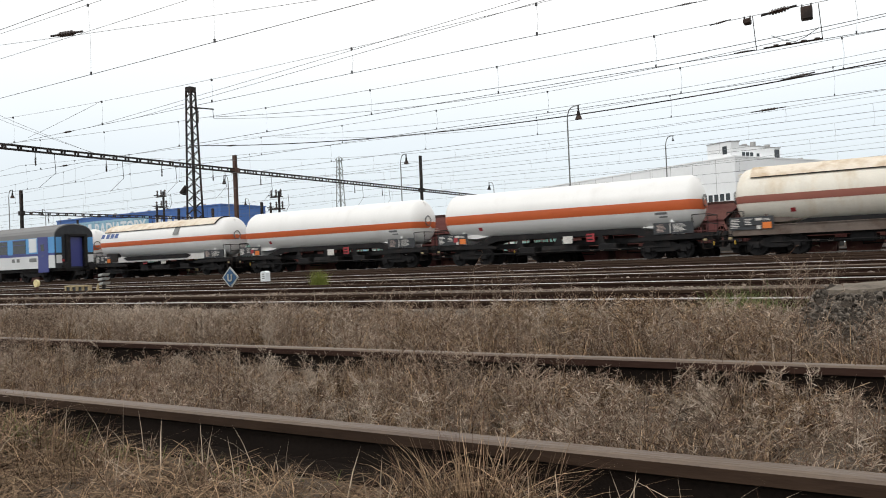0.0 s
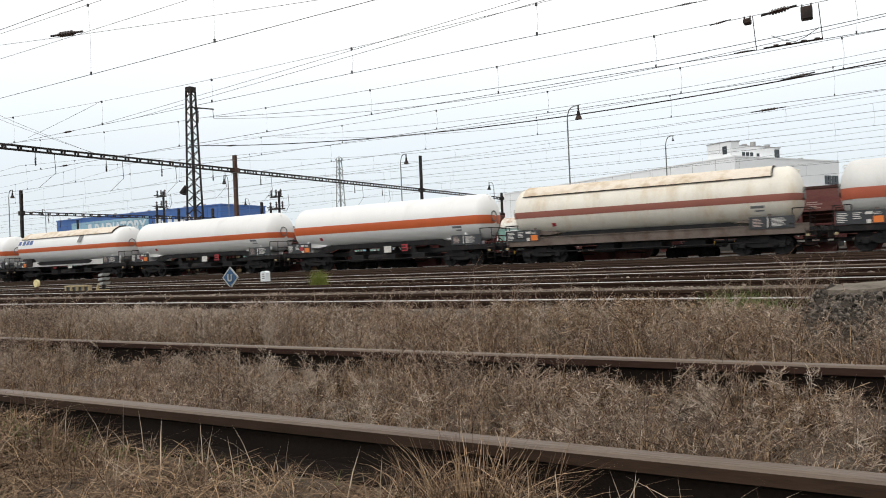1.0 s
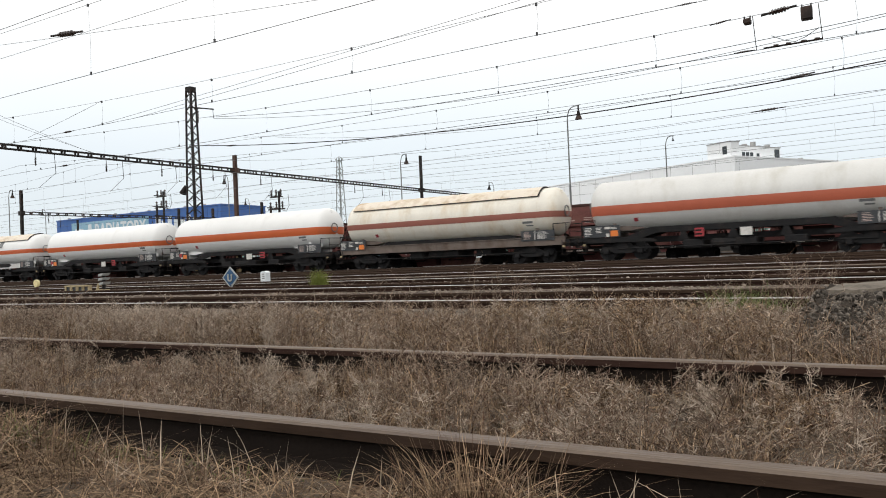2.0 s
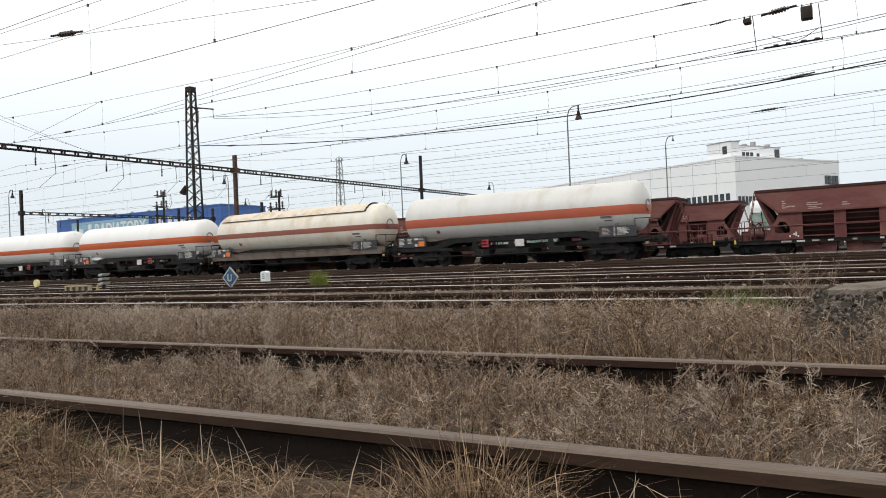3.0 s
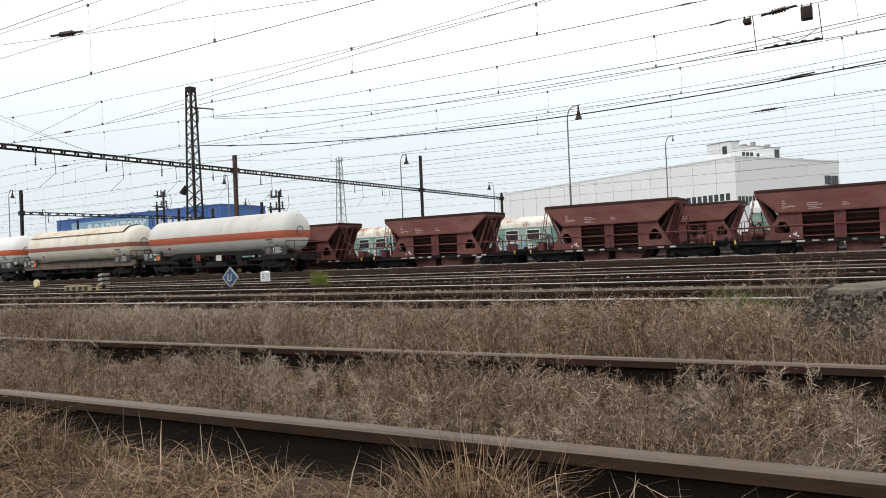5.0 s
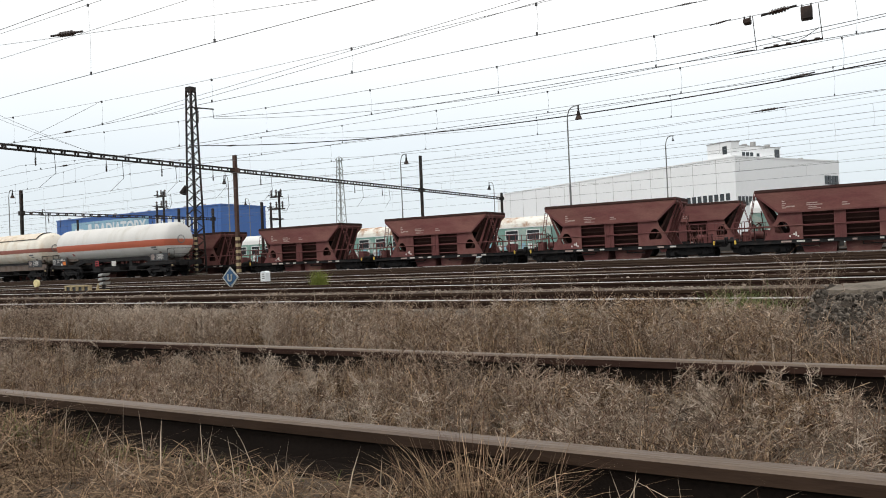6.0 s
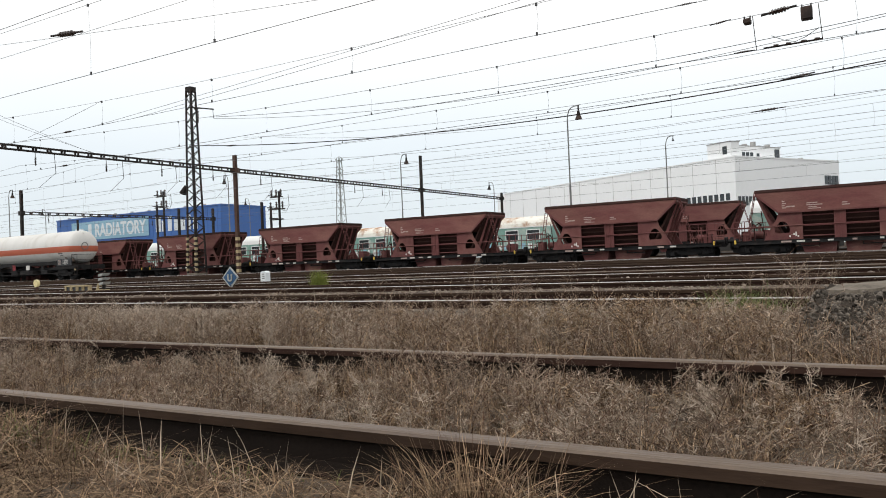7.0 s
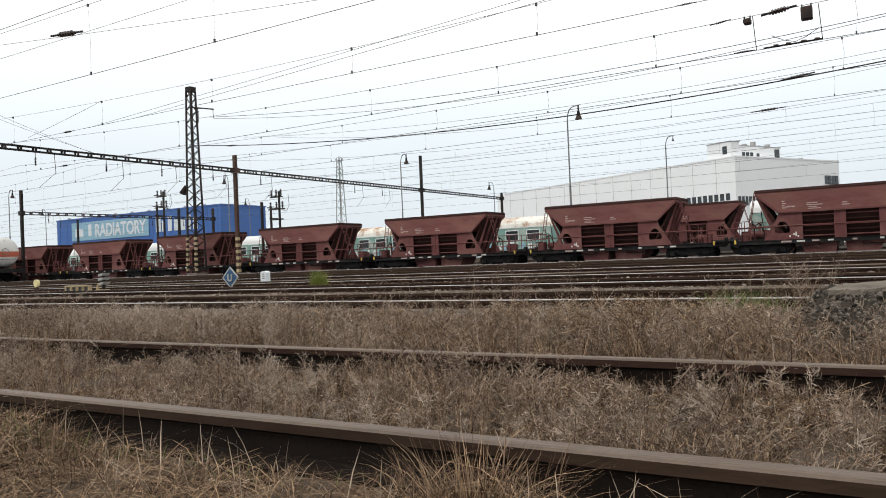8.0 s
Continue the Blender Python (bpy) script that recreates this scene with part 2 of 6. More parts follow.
M_PLUME = mat("pale_grey_plume", (0.43, 0.355, 0.285), 0.95, var=0.35, scale=2.0, fine=30, bump=0.0, island=0.35, tint=(0.22, 0.17, 0.125), tint_amt=0.35)
M_FOLIAGE = mat("far_foliage", (0.055, 0.075, 0.045), 0.9, var=0.3, scale=0.5, fine=3, bump=0.0, island=0.4)


# ---------------------------------------------------------------- mesh tools
def part(name, bm, material, parent=None, label="", smooth=False, m=None):
    me = bpy.data.meshes.new(name)
    bm.to_mesh(me)
    bm.free()
    me.materials.append(material)
    if smooth:
        me.polygons.foreach_set("use_smooth", [True] * len(me.polygons))
    ob = new(name, me)
    if parent:
        ob.parent = parent
    if m is not None:
        ob.matrix_basis = m
    if label:
        ob["label"] = label
    return ob


def root(name, m, label, category, group="", kind=""):
    ob = new(name)
    ob.empty_display_size = 0.3
    ob.matrix_basis = m
    return tagged(ob, label, category, group, kind)


def box(bm, x0, x1, y0, y1, z0, z1, bevel=0.0):
    r = bmesh.ops.create_cube(bm, size=1.0, matrix=Matrix.Translation(((x0 + x1) / 2, (y0 + y1) / 2, (z0 + z1) / 2)) @ Matrix.Diagonal((x1 - x0, y1 - y0, z1 - z0, 1)))
    if bevel:
        es = list({e for v in r["verts"] for e in v.link_edges})
        bmesh.ops.bevel(bm, geom=es, offset=bevel, segments=1, affect="EDGES")
    return bm


def bar(bm, a, b, r, sides=6, r2=None):
    a, b = Vector(a), Vector(b)
    d = b - a
    m = Matrix.Translation((a + b) / 2) @ d.to_track_quat("Z", "Y").to_matrix().to_4x4()
    bmesh.ops.create_cone(bm, cap_ends=True, segments=sides, radius1=r, radius2=r if r2 is None else r2, depth=d.length, matrix=m)
    return bm


def prism(bm, pts, y0, y1, axis="y"):
    """Extrudes an outline. axis y: points are (x, z); x: (y, z); z: (x, y)."""
    def at(p, d):
        return {"y": (p[0], d, p[1]), "x": (d, p[0], p[1]), "z": (p[0], p[1], d)}[axis]
    a = [bm.verts.new(at(p, y0)) for p in pts]
    b = [bm.verts.new(at(p, y1)) for p in pts]
    k = len(pts)
    fs = [bm.faces.new(a), bm.faces.new(b[::-1])]
    fs += [bm.faces.new((a[i], b[i], b[(i + 1) % k], a[(i + 1) % k])) for i in range(k)]
    bmesh.ops.recalc_face_normals(bm, faces=fs)
    return bm


def boxpart(name, dims, material, parent, label="", bevel=0.0):
    return part(name, box(bmesh.new(), *dims, bevel), material, parent, label)


def barpart(name, a, b, r, material, parent, sides=8, label=""):
    return part(name, bar(bmesh.new(), a, b, r, sides), material, parent, label)


def pipe(bm, pts, r, sides=6):
    for a, b in zip(pts, pts[1:]):
        bar(bm, a, b, r, sides)
    return bm


def lathe(bm, profile, t0, t1, steps, off=0.0):
    """A skin round the x axis; profile is (x, radius); angles in radians from +y towards +z."""
    full = abs(t1 - t0 - 2 * math.pi) < 1e-6
    rings = []
    for x, r in profile:
        rr = r + off
        rings.append([bm.verts.new((x, rr * math.cos(t0 + (t1 - t0) * i / steps), rr * math.sin(t0 + (t1 - t0) * i / steps))) for i in range(steps + (0 if full else 1))])
    k = len(rings[0])
    for p, q in zip(rings, rings[1:]):
        for i in range(k if full else k - 1):
            j = (i + 1) % k
            bm.faces.new((p[i], p[j], q[j], q[i]))
    bmesh.ops.recalc_face_normals(bm, faces=bm.faces)
    return bm


def array_mesh(name, verts, faces, material, smooth=False):
    """A mesh object from numpy arrays: verts (n, 3), faces (m, k) with one k."""
    me = bpy.data.meshes.new(name)
    verts = np.asarray(verts, dtype=np.float32)
    faces = np.asarray(faces, dtype=np.int32)
    k = faces.shape[1]
    me.vertices.add(len(verts)); me.vertices.foreach_set("co", verts.ravel())
    me.loops.add(faces.size); me.loops.foreach_set("vertex_index", faces.ravel())
    me.polygons.add(len(faces))
    me.polygons.foreach_set("loop_start", np.arange(0, faces.size, k, dtype=np.int32))
    me.polygons.foreach_set("loop_total", np.full(len(faces), k, dtype=np.int32))
    me.update(calc_edges=True); me.validate()
    me.materials.append(material)
    if smooth:
        me.polygons.foreach_set("use_smooth", [True] * len(me.polygons))
    return new(name, me)


# ---------------------------------------------------------------- ground and tracks
TRACKS = [2.46, 7.95, 11.95, 16.0, 21.9, 26.2, 30.95, 35.3, 39.95, 44.95, 57.4, 61.9]   # centre lines, metres from the camera
Y_COACH, Y_TANK, Y_HOPPER, Y_BACK, Y_OLD = 30.95, 39.95, 44.95, 57.4, 61.9
SUNK = 0.27                                    # the hoppers stand on a lower track


def ground_height(x, y):
    return 0.025 * noise.noise((x * 0.7, y * 0.7, 0)) + 0.02 * noise.noise((x * 2.3, y * 2.3, 5))


def make_ground():
    bm = bmesh.new()
    xs = [-2500, -900, -300, -120, -60, -35] + [-22 + 0.5 * i for i in range(57)] + [12, 25, 60, 200, 900, 2500]
    ys = [-2500, -600, -100, -20, -5] + [-1 + 0.4 * i for i in range(24)] + [10, 14, 20, 30, 42.6, 43.0, 46.9, 47.3, 65, 90, 150, 400, 1200, 2500]
    grid = [[bm.verts.new((x, y, ground_height(x, y) - (0.06 if y > 9 else 0.0) - (0.36 if 42.8 < y < 47.1 else 0.0))) for x in xs] for y in ys]
    for r, s in zip(grid, grid[1:]):
        for i in range(len(xs) - 1):
            bm.faces.new((r[i], r[i + 1], s[i + 1], s[i]))
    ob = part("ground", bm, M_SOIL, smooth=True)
    tagged(ob, "dry brown soil with straw litter between the tracks", "ground", kind="structure")


RAIL_X0, RAIL_X1 = -420.0, 160.0


def rail_outline(y, top):
    h = 0.149
    half = [(0.0625, 0), (0.0625, 0.010), (0.020, 0.024), (0.007, 0.036), (0.007, 0.100), (0.0325, 0.112), (0.0335, 0.140), (0.028, 0.147), (0.018, 0.149)]
    pts = [(y + a, top - h + b) for a, b in half] + [(y - a, top - h + b) for a, b in reversed(half)]
    return pts


def make_track(i, y):
    old = i < 1
    label = "disused track with rusty rails in dry weeds" if old else "railway track with worn steel rails on rusty ballast"
    rail = RAIL - (SUNK if y == Y_HOPPER else 0.0)
    t = root("track_%d" % (i + 1), Matrix(), label, "railway track", kind="structure")
    for s in (-0.7525, 0.7525):
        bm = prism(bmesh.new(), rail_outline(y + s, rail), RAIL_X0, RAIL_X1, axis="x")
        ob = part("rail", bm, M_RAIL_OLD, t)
        ob.data.materials.append(M_RAIL_WEB_SHADE)
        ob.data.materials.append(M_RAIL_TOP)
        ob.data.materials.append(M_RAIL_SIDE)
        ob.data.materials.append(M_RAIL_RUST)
        # old rails: painted shade on web and foot, flank darker than the head
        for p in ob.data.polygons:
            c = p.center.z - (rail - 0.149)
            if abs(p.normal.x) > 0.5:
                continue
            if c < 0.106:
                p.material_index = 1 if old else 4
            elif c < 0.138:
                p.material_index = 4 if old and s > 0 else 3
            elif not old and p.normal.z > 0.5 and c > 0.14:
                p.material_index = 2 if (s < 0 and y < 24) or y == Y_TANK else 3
    if i > 0:                                       # bed of stones under the sleepers
        bm = prism(bmesh.new(), [(y - 2.1, rail - 0.28), (y - 1.55, rail - 0.095), (y + 1.55, rail - 0.095), (y + 2.1, rail - 0.28)], RAIL_X0, RAIL_X1, axis="x")
        part("ballast_bed", bm, M_BALLAST if y < 24 else M_BALLAST_GREY, t)
    span = {0: (-7, 3), 1: (-20, 5), 2: (-30, 5), 3: (-36, 4), 4: (-44, 4)}.get(i)
    if span:
        first = None
        x = span[0]
        while x < span[1]:
            if first is None:
                first = part("sleeper", box(bmesh.new(), -0.12, 0.12, -1.25, 1.25, -0.10, 0.0, 0.012), M_SLEEPER, t)
                first.matrix_basis = Matrix.Translation((x, y, RAIL - 0.151 + (0.0 if i == 0 else 0.062)))
            else:
                ob = new("sleeper", first.data)
                ob.parent = t
                ob.matrix_basis = pose(x + random.uniform(-0.02, 0.02), y + random.uniform(-0.03, 0.03), RAIL - 0.151 + (0.0 if i == 0 else 0.062), 0, 0, random.uniform(-1, 1))
            x += 0.62
    return t


make_ground()
# added near-black sheet: stands in for shade below and between the wagons
shaded_bed = part("yard_ground", prism(bmesh.new(), [(33.2, -0.7), (33.2, -0.035), (42.7, -0.035), (43.0, -0.30), (46.9, -0.30), (47.2, -0.035), (104.0, -0.035), (104.0, -0.7)], -420, 160, axis="x"), M_SHADED_GROUND)
tagged(shaded_bed, "dark yard ground with the shade of the parked wagons in its colour", "ground", kind="structure")
for i, y in enumerate(TRACKS):
    make_track(i, y)


# ---------------------------------------------------------------- far buildings
def make_blue_hall():
    """Blue clad hall, its long side along the tracks."""
    x0, x1, y0, y1, h = -177.0, -119.6, 110.0, 123.0, 14.0
    hall = root("industrial_hall", Matrix(), "blue metal-clad industrial hall with a white sign band", "building")
    boxpart("wall", (x0, x1, y0, y1, -0.1, h - 0.25), M_BLUE_WALL, hall)
    boxpart("roof", (x0 - 0.15, x1 + 0.15, y0 - 0.15, y1 + 0.15, h - 0.25, h), M_BLUE_WALL, hall)
    boxpart("plinth", (x0 - 0.2, x1 + 0.2, y0 - 0.25, y1 + 0.2, -0.1, 2.6), M_PLINTH, hall, "dark concrete plinth")
    for k in range(20):                             # cladding seams
        x = x0 + 2.9 * k + 1.2
        boxpart("cladding_rib", (x, x + 0.12, y0 - 0.06, y0, 2.6, h - 0.3), M_BLUE_WALL, hall)
    for k in range(9):
        boxpart("roof_vent", (x0 + 6 * k + 3, x0 + 6 * k + 3.5, y0 + 1, y0 + 1.5, h, h + 0.45), M_GREYROOF, hall)
    sx0, sx1 = -170.7, -142.3
    sign = boxpart("sign_board", (sx0, sx1, y0 - 0.20, y0 - 0.07, 8.6, 12.9), M_BLUE_PALE, hall, "pale blue sign board with white letters")
    boxpart("logo_block", (sx0 + 1.4, sx0 + 4.6, y0 - 0.26, y0 - 0.20, 9.5, 11.4), M_SIGN_WHITE, sign)
    boxpart("logo_block", (sx0 + 6.6, sx0 + 7.8, y0 - 0.26, y0 - 0.20, 9.5, 12.3), M_SIGN_WHITE, sign)
    letters("RADIATORY", (sx0 + 9.2, y0 - 0.24, 9.35), 4.1, 18.4, M_SIGN_WHITE, sign)
    for k, (w, hh) in enumerate(((2.6, 4.1), (1.0, 3.0), (2.0, 4.1), (2.4, 3.0), (2.4, 3.0), (2.0, 3.9), (2.2, 3.0))):
        x = -139.9 + 2.0 * k
        boxpart("logo_bar", (x, x + w * 0.62, y0 - 0.16, y0 - 0.07, 9.2, 9.2 + hh * 0.8), M_SIGN_WHITE, hall)


def letters(text, at, size, width, material, parent, turn_z=0.0, name="lettering"):
    """Raised letters that face the tracks, scaled to the width."""
    cu = bpy.data.curves.new(name, "FONT")
    cu.body, cu.size, cu.extrude, cu.offset = text, size, 0.02, 0.028 * size
    tmp = bpy.data.objects.new(name, cu)
    me = bpy.data.meshes.new_from_object(tmp)
    bpy.data.objects.remove(tmp)
    me.name = name
    xs = [v.co.x for v in me.vertices]
    k = width / (max(xs) - min(xs)); x0 = min(xs)
    for v in me.vertices:
        v.co = Vector(((v.co.x - x0) * k, -v.co.z, v.co.y))
    me.materials.append(material)
    ob = new(name, me)
    ob.parent = parent
    ob.matrix_basis = pose(*at, 0, 0, turn_z)
    return ob


def make_white_works():
    """White rendered works building, turned against the tracks."""
    m = Matrix.Translation((-23.17, 137.36, 0)) @ Matrix.Rotation(radians(61.5), 4, "Z")
    b = root("works_building", m, "large white rendered works building with roof penthouses", "building")
    # local x runs along the end face, local y along the long face
    boxpart("wall", (0, 30.2, 0, 72, -0.1, 16.1), M_WHITE_WALL, b)
    boxpart("parapet", (-0.08, 30.28, -0.08, 72.08, 16.1, 16.35), M_WHITE_WALL, b)
    boxpart("plinth", (-0.2, 30.4, -0.2, 72.2, -0.1, 2.4), M_PLINTH, b, "dark concrete plinth")
    for k in range(13):                             # render joints in the long face
        boxpart("wall_joint", (-0.03, 0.0, 4.0 + 5.2 * k, 4.06 + 5.2 * k, 2.4, 16.1), M_GREYROOF, b)
    pent = boxpart("penthouse", (0.6, 2.9, 1.2, 6.2, 16.3, 19.0), M_WHITE_WALL, b)
    boxpart("penthouse_roof", (0.5, 3.0, 1.1, 6.3, 19.0, 19.12), M_GREYROOF, pent)
    boxpart("penthouse_window", (0.54, 0.6, 2.0, 2.9, 16.9, 18.3), M_WINDOW, pent)
    pent2 = boxpart("penthouse", (2.9, 15.4, 2.0, 6.0, 16.3, 18.5), M_WHITE_WALL, b)
    boxpart("penthouse_roof", (2.9, 15.5, 1.9, 6.1, 18.5, 18.62), M_GREYROOF, pent2)
    for k in range(3):
        boxpart("penthouse_window", (4.6 + 1.1 * k, 5.4 + 1.1 * k, 1.93, 2.0, 16.6, 17.4), M_WINDOW, pent2)
    boxpart("penthouse_window", (8.6, 9.3, 1.93, 2.0, 16.6, 17.3), M_WINDOW, pent2)
    boxpart("penthouse_door", (13.7, 15.0, 1.9, 2.0, 16.4, 18.2), M_WINDOW, pent2)
    for x, y, h in ((7.4, 3.5, 19.2), (9.8, 3.5, 19.7), (13.9, 3.5, 19.3), (21.5, 2, 16.9)):
        boxpart("roof_vent", (x, x + 0.7, y, y + 0.7, 16.3, h), M_GREYROOF, b)
    for k in range(10):                             # window band in the long face
        boxpart("window_pane", (-0.10, 0.0, 1.3 + 1.24 * k, 2.1 + 1.24 * k, 8.75, 9.95), M_WINDOW, b)
    boxpart("window_sill", (-0.14, 0.0, 0.9, 13.8, 8.50, 8.68), M_WINFRAME, b)
    for k in range(7):                              # window bands in the end face
        boxpart("window_pane", (0.5 + 0.95 * k, 1.1 + 0.95 * k, -0.10, 0.0, 7.7, 9.3), M_WINDOW, b)
    for k in range(4):
        boxpart("window_pane", (25.5 + 1.1 * k, 26.4 + 1.1 * k, -0.10, 0.0, 11.7, 13.4), M_WINDOW, b)
    boxpart("window_sill", (25.2, 30.0, -0.14, 0.0, 11.2, 11.5), M_WINFRAME, b)
    return b


make_blue_hall()
make_white_works()


# ---------------------------------------------------------------- bogies and wheels
WHEELS = []                                          # wheelsets of the running trains: (object, local place, speed)


def wheelset(parent, x, z=0.46, r=0.46):
    bm = bmesh.new()
    for s in (-0.7525, 0.7525):
        k = 1 if s > 0 else -1
        m = Matrix.Translation((0, s + k * 0.01, 0)) @ Matrix.Rotation(math.pi / 2, 4, "X")
        bmesh.ops.create_cone(bm, cap_ends=True, segments=20, radius1=r, radius2=r, depth=0.12, matrix=m)
        bmesh.ops.create_cone(bm, cap_ends=True, segments=20, radius1=r + 0.03, radius2=r + 0.03, depth=0.03, matrix=Matrix.Translation((0, -k * 0.065, 0)) @ m)
        bmesh.ops.create_cone(bm, cap_ends=True, segments=10, radius1=0.13, radius2=0.11, depth=0.10, matrix=Matrix.Translation((0, k * 0.09, 0)) @ m)
        for a in range(5):                           # holes and ribs make the turning visible
            c, sn = math.cos(a * 1.2566), math.sin(a * 1.2566)
            bar(bm, (0.15 * c, s + k * 0.075, 0.15 * sn), (0.36 * c, s + k * 0.075, 0.36 * sn), 0.03, 4)
    bar(bm, (0, -0.75, 0), (0, 0.75, 0), 0.08, 8)
    ob = part("wheelset", bm, M_BLACK, parent)
    ob.matrix_basis = Matrix.Translation((x, 0, z))
    return ob


def bogie(parent, x, speed=0.0, base=1.8):
    """Two-axle cast bogie with side frames, springs and axle boxes."""
    bm = bmesh.new()
    b2 = base / 2
    for s in (-1.0, 1.0):
        o = [(-b2 - 0.35, 0.50), (-b2 - 0.35, 0.66), (-b2 + 0.25, 0.70), (-0.40, 0.86), (0.40, 0.86), (b2 - 0.25, 0.70), (b2 + 0.35, 0.66), (b2 + 0.35, 0.50),
             (b2 - 0.22, 0.52), (0.45, 0.36), (-0.45, 0.36), (-b2 + 0.22, 0.52)]
        prism(bm, o, s - 0.06, s + 0.06)
        for w in (-b2, b2):
            box(bm, w - 0.14, w + 0.14, s - 0.12, s + 0.12, 0.34, 0.62, 0.02)
            for q in (-0.24, 0.24):
                bar(bm, (w + q, s, 0.42), (w + q, s, 0.66), 0.07, 8)
        box(bm, -0.30, 0.30, s - 0.10, s + 0.10, 0.62, 0.92, 0.02)
    box(bm, -0.28, 0.28, -1.0, 1.0, 0.60, 0.84)
    box(bm, -b2 - 0.32, -b2 - 0.22, -1.0, 1.0, 0.52, 0.64)
    box(bm, b2 + 0.22, b2 + 0.32, -1.0, 1.0, 0.52, 0.64)
    ob = part("bogie", bm, M_BLACK, parent)
    ob.matrix_basis = Matrix.Translation((x, 0, 0))
    for w in (-b2, b2):
        ws = wheelset(ob, w)
        if speed:
            WHEELS.append((ws, (w, 0, 0.46), speed))
    return ob


def buffers(parent, length):
    for e in (-1, 1):
        for s in (-0.875, 0.875):
            bm = bmesh.new()
            x0 = e * (length / 2 - 0.62)
            bar(bm, (x0, s, 1.04), (x0 + e * 0.42, s, 1.04), 0.11, 10)
            bar(bm, (x0 + e * 0.42, s, 1.04), (x0 + e * 0.56, s, 1.04), 0.08, 10)
            bar(bm, (x0 + e * 0.56, s, 1.04), (x0 + e * 0.62, s, 1.04), 0.235, 12)
            part("buffer", bm, M_BLACK, parent)
        bm = bmesh.new()
        bar(bm, (e * (length / 2 - 0.7), 0, 1.0), (e * (length / 2 - 0.1), 0, 0.98), 0.045, 6)
        box(bm, e * (length / 2 - 0.25) - 0.12, e * (length / 2 - 0.25) + 0.12, -0.05, 0.05, 0.74, 1.08)
        part("coupling", bm, M_BLACK, parent)


def placard(parent, x, z, w, h, material, y, lines=0, ink=None, label=""):
    """A plate on the side that faces the camera, with rows of illegible writing as bars."""
    ob = boxpart("plate", (x - w / 2, x + w / 2, y - 0.012, y, z - h / 2, z + h / 2), material, parent, label)
    for k in range(lines):
        zz = z + h / 2 - h * (k + 0.7) / (lines + 0.4)
        ww = w * (0.55 + 0.3 * ((k * 37 + int(abs(x) * 10)) % 7) / 7)
        boxpart("marking_bar", (x - w * 0.44, x - w * 0.44 + ww, y - 0.017, y - 0.013, zz - h * 0.22 / (lines + 0.4), zz + h * 0.22 / (lines + 0.4)), ink or M_MARK, ob)
    return ob


# ---------------------------------------------------------------- tank wagons
def tank_profile(shell, r, cap):
    pts = []
    n = 14
    for k in range(n + 1):
        a = math.pi / 2 * k / n
        pts.append((-shell / 2 + cap - cap * math.cos(a), max(0.004, r * math.sin(a))))
    cuts = 12
    for k in range(1, cuts):
        pts.append((-shell / 2 + cap + (shell - 2 * cap) * k / cuts, r))
    return pts + [(-x, q) for x, q in pts[:n + 1][::-1]]


